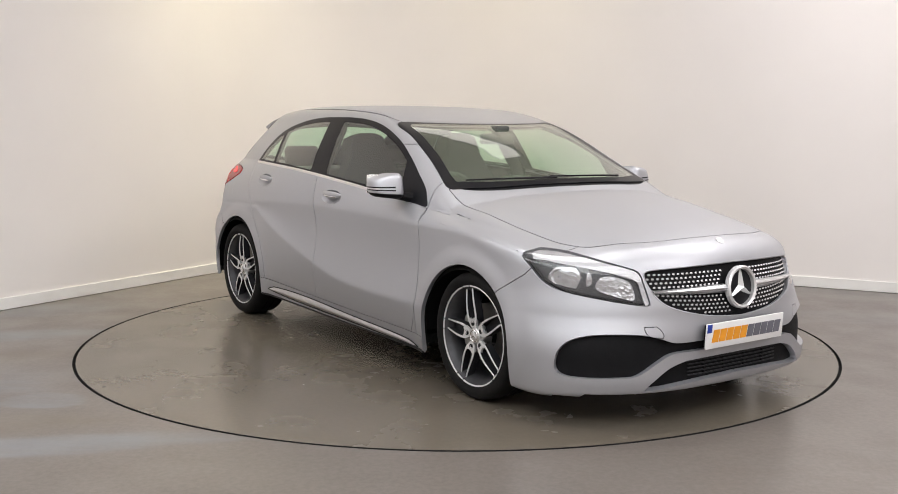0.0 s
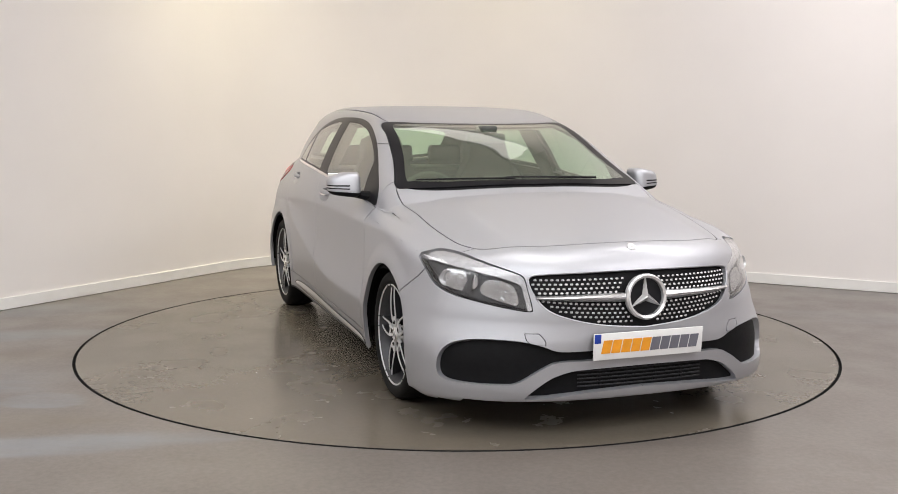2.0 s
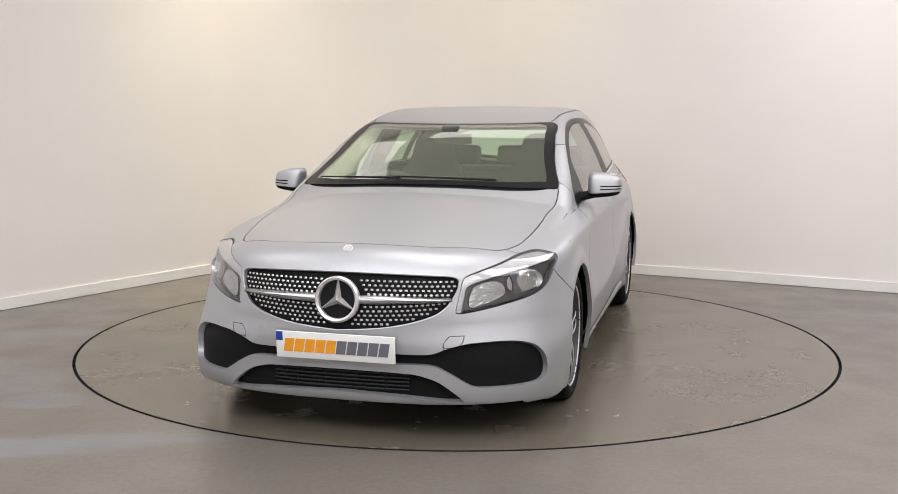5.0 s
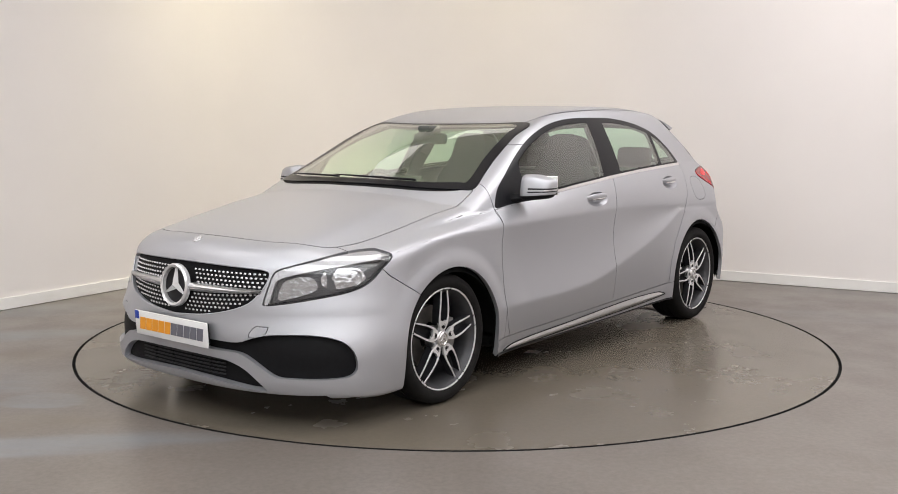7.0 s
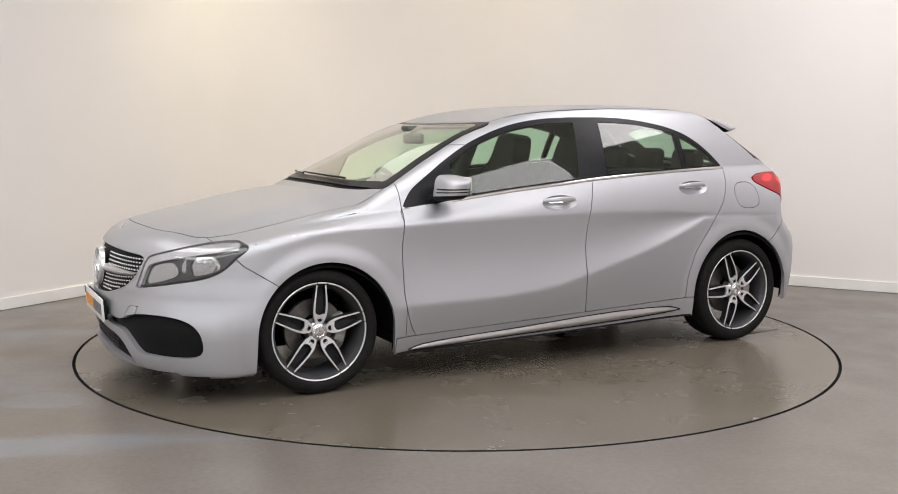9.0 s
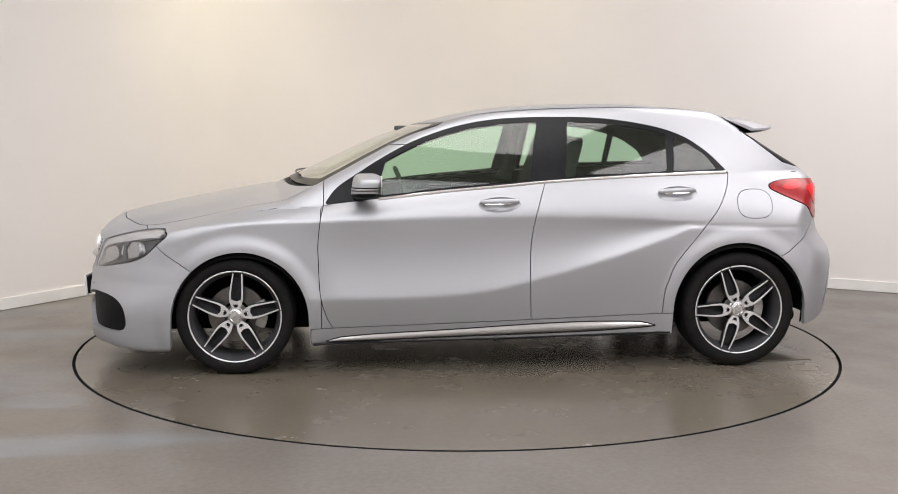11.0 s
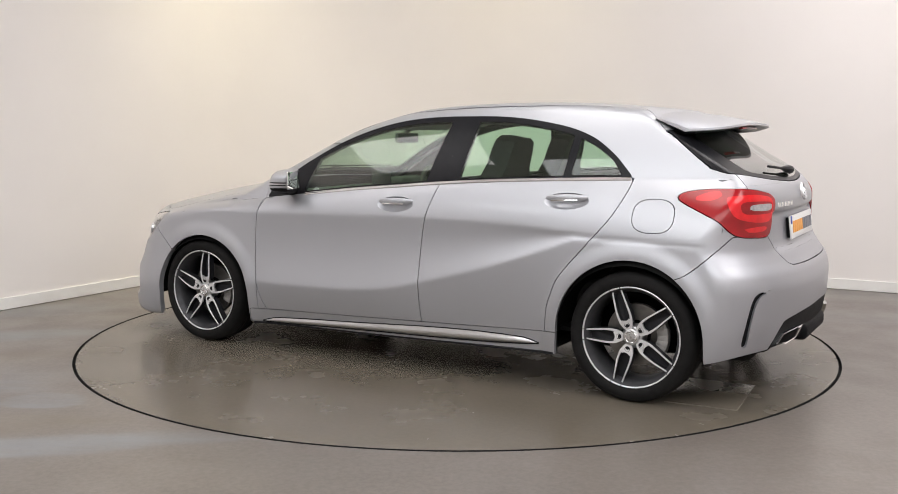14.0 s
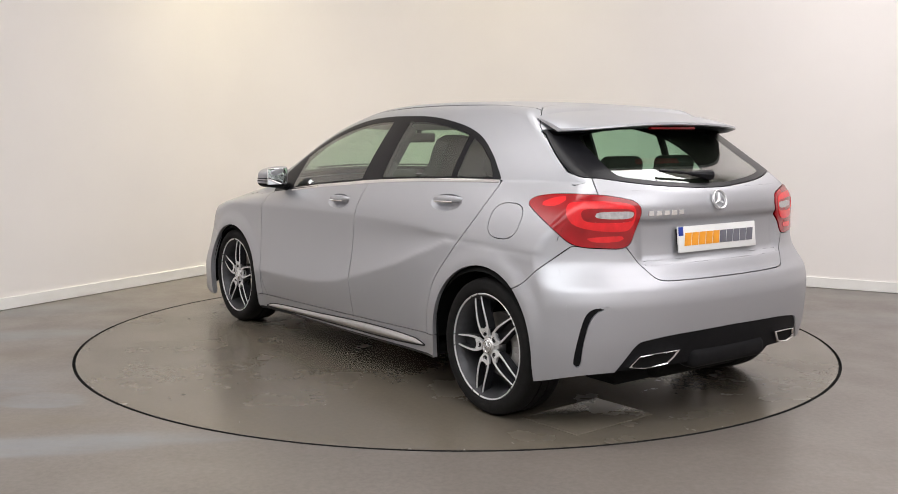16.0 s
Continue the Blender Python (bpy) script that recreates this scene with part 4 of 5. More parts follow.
bezel, bowl_bed = cut(bowl_bed, -0.011 - inside(FRONT_CORNER(bowl_bed[0]), HEADLIGHT))
MIRROR_A = rounded([(1.105, 0.562), (1.085, 0.628), (1.045, 0.650), (0.985, 0.660), (0.945, 0.645), (0.935, 0.605), (0.99, 0.583), (1.05, 0.568)])
MIRROR_B = rounded([(0.722, 0.648), (0.755, 0.692), (0.83, 0.697), (0.905, 0.678), (0.915, 0.625), (0.86, 0.606), (0.80, 0.612), (0.745, 0.628)])
FIN = [(0.870, 0.720), (0.845, 0.700), (0.872, 0.655), (0.848, 0.600), (0.895, 0.590), (0.892, 0.650), (0.905, 0.700)]
fin = take(bowl_bed, FRONT_CORNER, FIN)[0]
mirror_a, bowl_bed = take(bowl_bed, FRONT_CORNER, MIRROR_A)
mirror_b, bowl_bed = take(bowl_bed, FRONT_CORNER, MIRROR_B)


def corner_point(q, z, front=True):
    """The skin's point at a corner, by the way across it and the height."""
    d = 1 if front else -1
    start = np.array([[q * math.sqrt(2) / 2 + d * 0.15, -d * q * math.sqrt(2) / 2 + 0.15, z]])
    hit, _ = cast(start, np.array([d, 1.0, 0]) / math.sqrt(2), 2)
    return Vector(hit[0]), Vector(skin_normal(hit)[0])


def reflector(s, host, q, z, r, ry, turn, name):
    p, n = corner_point(q, z)
    bm = bmesh.new()
    prof = [(1.0, 0.0), (0.9, -0.008), (0.72, -0.015), (0.45, -0.020), (0.2, -0.022), (0.001, -0.0225)]
    lathe(bm, [(a * r, b) for a, b in prof], 32)
    for v in bm.verts:
        v.co.z *= ry
    out = (n + Vector((0.9, 0, 0))).normalized()
    m = facing(p - n * 0.008, out) @ pose(0, 0, 0, 90, 0, 0) @ pose(0, 0, 0, 0, turn, 0)
    bmesh.ops.transform(bm, matrix=m, verts=bm.verts)
    if s < 0:
        for v in bm.verts:
            v.co.y *= -1
    part(name, bm, STAR, host, "bright lamp reflector")
    bm = bmesh.new()
    bmesh.ops.create_uvsphere(bm, u_segments=16, v_segments=10, radius=r * 0.22)
    bmesh.ops.transform(bm, matrix=Matrix.Translation(p - n * 0.021), verts=bm.verts)
    if s < 0:
        for v in bm.verts:
            v.co.y *= -1
    part("bulb", bm, WHITE_LENS, host)


for s in (1, -1):
    f = (lambda m: m) if s > 0 else mirrored
    lamp = link_skin("headlight", f(bowl_bed), LAMP_GREY, car, "clear-lens headlight with grey housing", inset=0.032)
    link_skin("lens", f(headlight), LENS, lamp, "clear headlight lens", inset=0.002)
    link_skin("daytime_strip", f(strip), WHITE_LENS, lamp, "frosted white light strip", 0.02, 0.008)
    link_skin("bezel", f(bezel), TRIM, lamp, "black lamp bezel", 0.012, 0.006)
    link_skin("strip_end", f(strip_dark), LAMP_GREY, lamp, inset=0.012)
    link_skin("main_reflector", f(mirror_a), REFLECTOR, lamp, "bright main beam reflector", 0.03, 0.013)
    link_skin("dip_reflector", f(mirror_b), REFLECTOR, lamp, "bright dipped beam reflector", 0.03, 0.015)
    link_skin("reflector_fin", f(fin), LAMP_GREY, lamp, inset=0.010)
    reflector(s, lamp, 0.772, 0.652, 0.034, 1.0, 0, "reflector")

BAND = rounded([(-0.715, 0.955), (-0.74, 0.982), (-0.86, 0.988), (-0.97, 0.975), (-1.0, 0.945), (-0.985, 0.885), (-0.95, 0.862), (-0.85, 0.866), (-0.76, 0.885), (-0.722, 0.915)])
INNER = rounded([(-0.775, 0.945), (-0.80, 0.958), (-0.90, 0.958), (-0.985, 0.95), (-0.99, 0.92), (-0.975, 0.903), (-0.88, 0.900), (-0.80, 0.906), (-0.778, 0.922)])
REVERSE = rounded([(-0.825, 0.932), (-0.85, 0.944), (-0.92, 0.946), (-0.985, 0.943), (-0.988, 0.925), (-0.96, 0.915), (-0.88, 0.916), (-0.84, 0.922)])
LOWBAND = rounded([(-0.80, 0.836), (-0.86, 0.842), (-0.945, 0.842), (-0.935, 0.822), (-0.86, 0.818), (-0.81, 0.824)])
UPBAND = rounded([(-0.60, 0.966), (-0.64, 0.990), (-0.69, 1.003), (-0.712, 1.002), (-0.708, 0.985), (-0.66, 0.962)])
t_rest = taillight
reverse, t_rest = take(t_rest, REAR_CORNER, REVERSE)
inner_red, t_rest = take(t_rest, REAR_CORNER, INNER)
band, t_rest = take(t_rest, REAR_CORNER, BAND)
lowband, t_rest = take(t_rest, REAR_CORNER, LOWBAND)
upband, t_rest = take(t_rest, REAR_CORNER, UPBAND)
for s in (1, -1):
    f = (lambda m: m) if s > 0 else mirrored
    lamp = link_skin("taillight", f(joined(t_rest, inner_red)), RED_LENS, car, "large red tail light", 0.02, -0.004)
    link_skin("light_band", f(band), RED_BRIGHT, lamp, "bright red light band", 0.004, -0.006)
    link_skin("upper_band", f(upband), RED_BRIGHT, lamp, inset=-0.005)
    link_skin("lower_band", f(lowband), RED_BRIGHT, lamp, inset=-0.0055)
    link_skin("reversing_light", f(reverse), WHITE_LENS, lamp, "clear reversing light", 0.004, -0.0055)


# ---- wheels ----
def face_y(r):
    """The gently bowed front of the spokes."""
    return 0.0855 + 0.010 * (1 - ((r - 0.13) / 0.11) ** 2)


def spoke_arm(bm, sgn, lift=0.0, depth=0.004, slim=1.0):
    """One bright arm of a twin spoke: widest over the bolt, drawn in towards the rim."""
    path = [(0.074, 0.0262, 0.0125), (0.088, 0.0295, 0.0115), (0.105, 0.0312, 0.0102), (0.128, 0.0310, 0.0092), (0.155, 0.0290, 0.0084), (0.185, 0.0262, 0.0078), (0.215, 0.0234, 0.0074), (0.2385, 0.0212, 0.0072)]
    rows = []
    for r, off, w in path:
        y = face_y(r) + lift
        rows.append([bm.verts.new((sgn * (off + k * w * slim), y - d, r)) for k, d in ((-0.5, 0.0012), (-0.38, 0.0), (0.38, 0.0), (0.5, 0.0012), (0.52, depth), (-0.52, depth))])
    for a, b in zip(rows, rows[1:]):
        for k in range(6):
            bm.faces.new((a[k], a[(k + 1) % 6], b[(k + 1) % 6], b[k]))
    bm.faces.new(rows[0][::-1])
    bm.faces.new(rows[-1])


def flat_piece(bm, outline, lift, depth):
    """A piece of the spoke's face, following its bow."""
    hi = [bm.verts.new((u, face_y(v) + lift, v)) for u, v in outline]
    lo = [bm.verts.new((u, face_y(v) - depth, v)) for u, v in outline]
    n = len(outline)
    bm.faces.new(hi)
    bm.faces.new(lo[::-1])
    for k in range(n):
        bm.faces.new((hi[k], hi[(k + 1) % n], lo[(k + 1) % n], lo[k]))


def wheel(x, z, side, turn):
    root = new("wheel")
    root.parent = car
    tagged(root, label="five twin-spoke alloy wheel with low-profile tyre")
    root.matrix_local = pose(x, side * 0.748, z, 0, 0, 0 if side > 0 else 180)
    R = z
    bm = bmesh.new()
    prof = [(0.236, 0.092), (0.244, 0.104), (0.258, 0.112), (0.275, 0.114), (R - 0.018, 0.108), (R - 0.008, 0.098), (R - 0.003, 0.084), (R - 0.001, 0.06), (R, 0.03), (R, 0.026), (R - 0.006, 0.025), (R - 0.006, 0.018),
            (R, 0.017), (R, -0.02), (R - 0.006, -0.021), (R - 0.006, -0.028), (R, -0.029), (R - 0.001, -0.06), (R - 0.004, -0.085), (R - 0.02, -0.108), (0.27, -0.114), (0.236, -0.10)]
    lathe(bm, prof, 96)
    part("tyre", bm, RUBBER, root, "black low-profile tyre", angle=50)
    bm = bmesh.new()
    lathe(bm, [(0.2425, 0.094), (0.2425, 0.104), (0.2400, 0.1055), (0.2355, 0.1035), (0.2345, 0.096)], 96)
    rim = part("rim", bm, MACHINED, root, "machined silver wheel rim edge")
    bm = bmesh.new()
    lathe(bm, [(0.2348, 0.100), (0.222, 0.080), (0.213, 0.06), (0.208, 0.02), (0.210, -0.06), (0.232, -0.10), (0.2405, -0.10)], 96)
    part("barrel", bm, GREY_ALLOY, rim, "dark grey wheel barrel")
    spin = pose(0, 0, 0, 0, turn, 0)
    for k in range(5):
        m = spin @ pose(0, 0, 0, 0, 72 * k, 0)
        # the dark floor of the slot between the arms
        bm = bmesh.new()
        flat_piece(bm, [(-0.022, 0.060), (-0.029, 0.11), (-0.026, 0.16), (-0.020, 0.231), (0.020, 0.231), (0.026, 0.16), (0.029, 0.11), (0.022, 0.060)], -0.034, 0.050)
        spoke_arm(bm, 1, -0.0035, 0.036, 1.12)
        spoke_arm(bm, -1, -0.0035, 0.036, 1.12)
        bmesh.ops.transform(bm, matrix=m, verts=bm.verts)
        sp = part("spoke", bm, SPOKE_GREY, root, smooth=False)
        bm = bmesh.new()
        spoke_arm(bm, 1)
        spoke_arm(bm, -1)
        # the root over the bolt and the tip that joins both arms at the rim
        flat_piece(bm, [(-0.013, 0.036), (-0.0225, 0.050), (-0.0315, 0.071), (-0.033, 0.078), (-0.019, 0.087), (-0.009, 0.0815), (0.0, 0.080), (0.009, 0.0815), (0.019, 0.087), (0.033, 0.078), (0.0315, 0.071), (0.0225, 0.050), (0.013, 0.036)], 0.0006, 0.012)
        flat_piece(bm, [(-0.0238, 0.2335), (-0.0238, 0.2395), (0.0238, 0.2395), (0.0238, 0.2335)], 0.0004, 0.006)
        bmesh.ops.transform(bm, matrix=m, verts=bm.verts)
        part("spoke_face", bm, MACHINED, sp, "machined silver spoke edges", angle=30)
        for sg in (1, -1):
            bm = bmesh.new()
            box(bm, (sg * 0.0262, 0.099, 0.2365), (0.0032, 0.016, 0.012))
            bmesh.ops.transform(bm, matrix=m, verts=bm.verts)
            part("rim_notch", bm, TRIM, sp, smooth=False)
        bm = bmesh.new()
        lathe(bm, [(0.0001, 0.0), (0.0070, 0.0), (0.0085, -0.001), (0.0128, 0.0012), (0.0128, -0.02)], 16)
        bmesh.ops.transform(bm, matrix=m @ Matrix.Translation((0, face_y(0.060) + 0.0008, 0.0605)), verts=bm.verts)
        part("wheel_bolt", bm, TRIM, root)
    bm = bmesh.new()
    lathe(bm, [(0.0001, 0.096), (0.030, 0.0955), (0.036, 0.094), (0.040, 0.090), (0.042, 0.080), (0.050, 0.074), (0.056, 0.06), (0.060, 0.03)], 48)
    hub = part("hub", bm, SATIN, root, "silver wheel hub")
    bm = bmesh.new()
    lathe(bm, [(0.024, 0.0955), (0.027, 0.098), (0.031, 0.0945)], 40)
    for k in range(3):
        plate_of(bm, [(-0.004, 0.0), (0.004, 0.0), (0.0008, 0.023), (-0.0008, 0.023)], 0.003, spin @ pose(0, 0.096, 0, 0, 120 * k, 0) @ pose(0, 0, 0, 90, 0, 0) @ Matrix.Diagonal((1, 1, -1, 1)))
    part("centre_cap", bm, CHROME, hub, "round chrome centre cap emblem")
    bm = bmesh.new()
    lathe(bm, [(0.07, 0.012), (0.148, 0.012), (0.150, 0.008), (0.150, -0.012), (0.07, -0.012)], 64)
    part("brake_disc", bm, DISC_STEEL, root, "steel brake disc")
    bm = bmesh.new()
    for a in range(-2, 3):
        box(bm, (0, 0.014, 0.135), (0.036, 0.05, 0.055), pose(0, 0, 0, 0, -side * 90 + a * 11, 0), bevel=0.006)
    part("brake_caliper", bm, CALIPER, root, "grey brake caliper")
    return root


wheel(WHEELS[0][0], WHEELS[0][1], 1, -4)
wheel(WHEELS[1][0], WHEELS[1][1], 1, 20)
wheel(WHEELS[0][0], WHEELS[0][1], -1, 12)
wheel(WHEELS[1][0], WHEELS[1][1], -1, 4)

# ---- wheel housings and underside ----
for s in (1, -1):
    for cx, cz, cr in ARCHES:
        verts, faces = [], []
        r = cr + 0.012
        prof = [(s * 0.872, r - 0.008), (s * 0.84, r + 0.02), (s * 0.60, r + 0.02), (s * 0.56, r - 0.02), (s * 0.555, 0.05)]
        n = 36
        for i in range(n + 1):
            a = math.pi * i / n
            for y, rr in prof:
                verts.append((cx + rr * math.cos(a), y, cz - 0.03 + rr * math.sin(a)))
        m = len(prof)
        for i in range(n):
            for k in range(m - 1):
                faces.append((i * m + k, i * m + k + 1, (i + 1) * m + k + 1, (i + 1) * m + k))
        mesh_object("wheel_housing", verts, faces, LINER, car, label="black wheel arch liner")
bm = bmesh.new()
box(bm, (0.0, 0, 0.215), (1.85, 1.60, 0.06), bevel=0.02)
box(bm, (0.05, 0, 0.215), (3.75, 1.02, 0.08), bevel=0.03)
box(bm, (1.45, 0, 0.42), (0.95, 1.0, 0.40), bevel=0.05)
box(bm, (-1.5, 0, 0.36), (0.55, 1.0, 0.25), bevel=0.05)
part("underbody", bm, LINER, car, "dark underbody")
bm = bmesh.new()
box(bm, (-1.72, 0.0, 0.245), (0.30, 0.62, 0.13), bevel=0.05, seg=4)
part("silencer", bm, LINER, car, "dark exhaust silencer")

# ---- trim ----
for s in (1, -1):
    pts = []
    for x in np.linspace(0.60, -1.292, 60):
        z = float(belt_z(x)) - 0.004
        pts.append((x, s * (float(half_width(x, z)) + 0.001), z))
    bm = bmesh.new()
    tube(bm, pts, 0.0095, 8, 0.55)
    part("belt_trim", bm, CHROME, car, "chrome strip below the side windows")
    # the skirt's long blade between two dark grooves
    skirt = sills[0 if s > 0 else 1]
    upper = curve((0.88, 0.174), (0.80, 0.196), (0.277, 0.226), (-0.57, 0.262), (-0.80, 0.258), (-0.885, 0.238))
    lower = curve((0.88, 0.172), (0.80, 0.170), (0.277, 0.186), (-0.57, 0.211), (-0.80, 0.226), (-0.885, 0.236))
    xs = np.linspace(0.88, -0.885, 44)
    for line, r in ((upper, 0.0032), (lower, 0.0042)):
        bm = bmesh.new()
        tube(bm, [(x, s * (float(half_width(x, float(line(x)))) + 0.0015), float(line(x))) for x in xs], r, 6)
        part("skirt_groove", bm, TRIM, skirt, "black groove in the side skirt")
    verts, faces = [], []
    for x in xs:
        lo, hi = float(lower(x)), float(upper(x))
        for t, out in ((0.04, 0.001), (0.18, 0.010), (0.42, 0.013), (0.70, 0.005), (0.96, 0.001)):
            z = lo + (hi - lo) * t
            verts.append((x, s * (float(half_width(x, z)) + out * min(1.0, (hi - lo) / 0.03)), z))
    for i in range(len(xs) - 1):
        for k in range(4):
            q = (i * 5 + k, i * 5 + k + 1, i * 5 + k + 6, i * 5 + k + 5)
            faces.append(q if s < 0 else q[::-1])
    mesh_object("skirt_blade", verts, faces, SATIN, skirt, label="bright satin blade along the side skirt")
    bm = bmesh.new()
    pts = [(x, s * (float(half_width(x, float(hem_z(x)))) - 0.004), float(hem_z(x)) + 0.004) for x in np.linspace(0.945, -0.965, 40)]
    tube(bm, pts, 0.008, 8)
    part("skirt_edge", bm, TRIM, skirt, "dark lower edge of the skirt")
    # door handles
    for (hx, hz, lean), door in zip(HANDLES, (doors_front, doors_rear)):
        pts, rr = [], []
        for i in range(15):
            t = i / 14
            x = hx + 0.104 - 0.208 * t
            z = hz + 0.012 + math.tan(lean) * (x - hx)
            y = float(half_width(x, z)) + 0.020 * math.sin(math.pi * t) ** 0.6 - 0.004
            pts.append((x, s * y, z))
            rr.append(0.008 + 0.011 * math.sin(math.pi * t) ** 0.7)
        bm = bmesh.new()
        tube(bm, pts, rr, 10, 0.55)
        h = part("door_handle", bm, SILVER, door[0 if s > 0 else 1], "silver pull handle")
        bm = bmesh.new()
        tube(bm, [(p[0], p[1] + s * 0.006, p[2] - 0.012) for p in pts[2:-3]], 0.0055, 8)
        part("handle_strip", bm, CHROME, h, "chrome handle strip")


# ---- door mirrors ----
def door_mirror(s):
    root = new("door_mirror")
    root.parent = car
    tagged(root, label="silver door mirror with black foot and indicator strip")
    cx, cy, cz = 0.645, 0.908, 0.990
    ax, ay, az = 0.085, 0.086, 0.064

    def shell(z0, z1, grow, mat, name, host, sweep=(0, 360)):
        verts, faces = [], []
        nu, nv = 40, 14
        round_trip = sweep[1] - sweep[0] == 360
        for j in range(nv + 1):
            t = z0 + (z1 - z0) * j / nv
            k = max(0.0, 1 - abs(t) ** 4.5) ** (1 / 4.5)
            for i in range(nu):
                a = radians(sweep[0] + (sweep[1] - sweep[0]) * i / (nu if round_trip else nu - 1))
                c, q = math.cos(a), math.sin(a)
                u = math.copysign(abs(c) ** 0.62, c) * k
                v = math.copysign(abs(q) ** 0.62, q) * k
                x = cx + ax * u * grow * (1.0 if u > 0 else 0.50) - 0.020 * v - 0.012 * t
                y = cy + ay * v * grow + 0.012 * u
                z = cz + az * t * (1 - 0.16 * v) - 0.012 * max(0, v) * max(0.0, t)
                verts.append((x, s * y, z))
        for j in range(nv):
            for i in range(nu if round_trip else nu - 1):
                faces.append((j * nu + i, j * nu + (i + 1) % nu, (j + 1) * nu + (i + 1) % nu, (j + 1) * nu + i))
        if round_trip:
            faces.append(tuple(range(nu)))
            faces.append(tuple(nv * nu + i for i in range(nu)))
        ob = mesh_object(name, verts, faces, mat, host)
        bm = bmesh.new()
        bm.from_mesh(ob.data)
        bmesh.ops.recalc_face_normals(bm, faces=bm.faces)
        bm.to_mesh(ob.data)
        bm.free()
        ob.data.set_sharp_from_angle(angle=radians(50))
        return ob

    housing = shell(-0.60, 1.0, 1.0, SILVER, "mirror_housing", root)
    shell(-0.97, -0.63, 0.985, PLASTIC, "mirror_foot", root)
    shell(-0.14, -0.02, 1.012, TRIM, "indicator", housing, (-8, 128))
    shell(-0.38, -0.28, 1.012, TRIM, "indicator_line", housing, (-8, 128))
    shell(-0.275, -0.145, 1.008, SATIN, "indicator_lens", housing, (30, 126))
    bm = bmesh.new()
    box(bm, (0, 0, 0), (0.006, 0.142, 0.096), bevel=0.0025, seg=3)
    bmesh.ops.transform(bm, matrix=Matrix.Translation((cx - ax * 0.50 - 0.003, s * cy, cz + 0.008)) @ pose(0, 0, 0, 0, 0, s * 11), verts=bm.verts)
    part("mirror_glass", bm, MIRROR, root, "mirror glass")
    bm = bmesh.new()
    tube(bm, [(0.70, s * 0.775, 0.925), (0.69, s * 0.81, 0.932), (0.665, s * 0.86, 0.938)], [0.030, 0.024, 0.018], 10, 1.3)
    part("mirror_arm", bm, PLASTIC, root)


for s in (1, -1):
    door_mirror(s)


# ---- grille, emblem, plates ----
def grille_face(y, z, out=0.0):
    p, n = upon(y=abs(y), z=z, way="x")
    p = p + n * (out - 0.018)
    return Vector((p.x, math.copysign(p.y, y) if y else p.y, p.z)), Vector((n.x, math.copysign(n.y, y) if y else 0, n.z))


def grille_parts():
    bm = bmesh.new()
    pts = np.array(GRILLE)
    row = 0
    for z in np.arange(0.468, 0.695, 0.0182):
        half = 0.0 if row % 2 else 0.5
        row += 1
        if abs(z - 0.585) < 0.019:
            continue
        y = 0.012 + half * 0.0262
        while y < 0.48:
            zz = z - 0.05 * (y / 0.48) ** 2 * (-0.45 if z < 0.585 else 0.05)
            if float(inside(np.array([[y, zz]]), pts)[0]) < -0.013 and math.hypot(y, zz - 0.585) > 0.108:
                for sg in (1, -1):
                    p, n = grille_face(sg * y, zz, 0.003)
                    m = facing(p, n)
                    vs = [bm.verts.new(m @ Vector(q)) for q in ((-0.0074, 0, 0), (-0.0045, 0.0044, 0.002), (0.0045, 0.0044, 0.002), (0.0074, 0, 0), (0.0045, -0.0044, 0.002), (-0.0045, -0.0044, 0.002), (0, 0, 0.006))]
                    for k in range(6):
                        bm.faces.new((vs[6], vs[k], vs[(k + 1) % 6]))
            y += 0.0262 - 0.005 * (y / 0.48)
    ob = part("grille_studs", bm, STAR, car, "rows of small chrome grille studs", smooth=False)
    tagged(ob, kind="stuff")
    bm = bmesh.new()
    for sg in (1, -1):
        ys = np.linspace(0.095, 0.468, 24)
        rows = []
        for y in ys:
            p, n = grille_face(sg * y, 0.586 + 0.004 * (y / 0.47), 0.020)
            w = 0.019 - 0.012 * ((y - 0.095) / 0.373) ** 1.3
            rows.append([bm.verts.new(p + Vector(q)) for q in ((-0.02, 0, -w), (0.0, 0, -w * 0.9), (0.010, 0, -w * 0.25), (0.004, 0, 0), (0.010, 0, w * 0.25), (0.0, 0, w * 0.9), (-0.02, 0, w))])
        for a, b in zip(rows, rows[1:]):
            for k in range(6):
                bm.faces.new((a[k], a[k + 1], b[k + 1], b[k]) if sg > 0 else (a[k + 1], a[k], b[k], b[k + 1]))
    me = part("grille_blade", bm, SATIN, car, "satin silver grille crossbar", angle=60)
    # chrome line round the opening
    bm = bmesh.new()
    line = [tuple(q) for q in pts[:-2]]
    path = []
    for y, z in line + [(-y, z) for y, z in line[::-1]]:
        p, n = upon(y=abs(y), z=z, way="x")
        path.append((p.x - 0.003, math.copysign(p.y, y) if abs(y) > 1e-6 else 0.0, p.z))
    path.append(path[0])
    tube(bm, path, 0.0045, 6)
    part("grille_surround", bm, SILVER, car)


grille_parts()


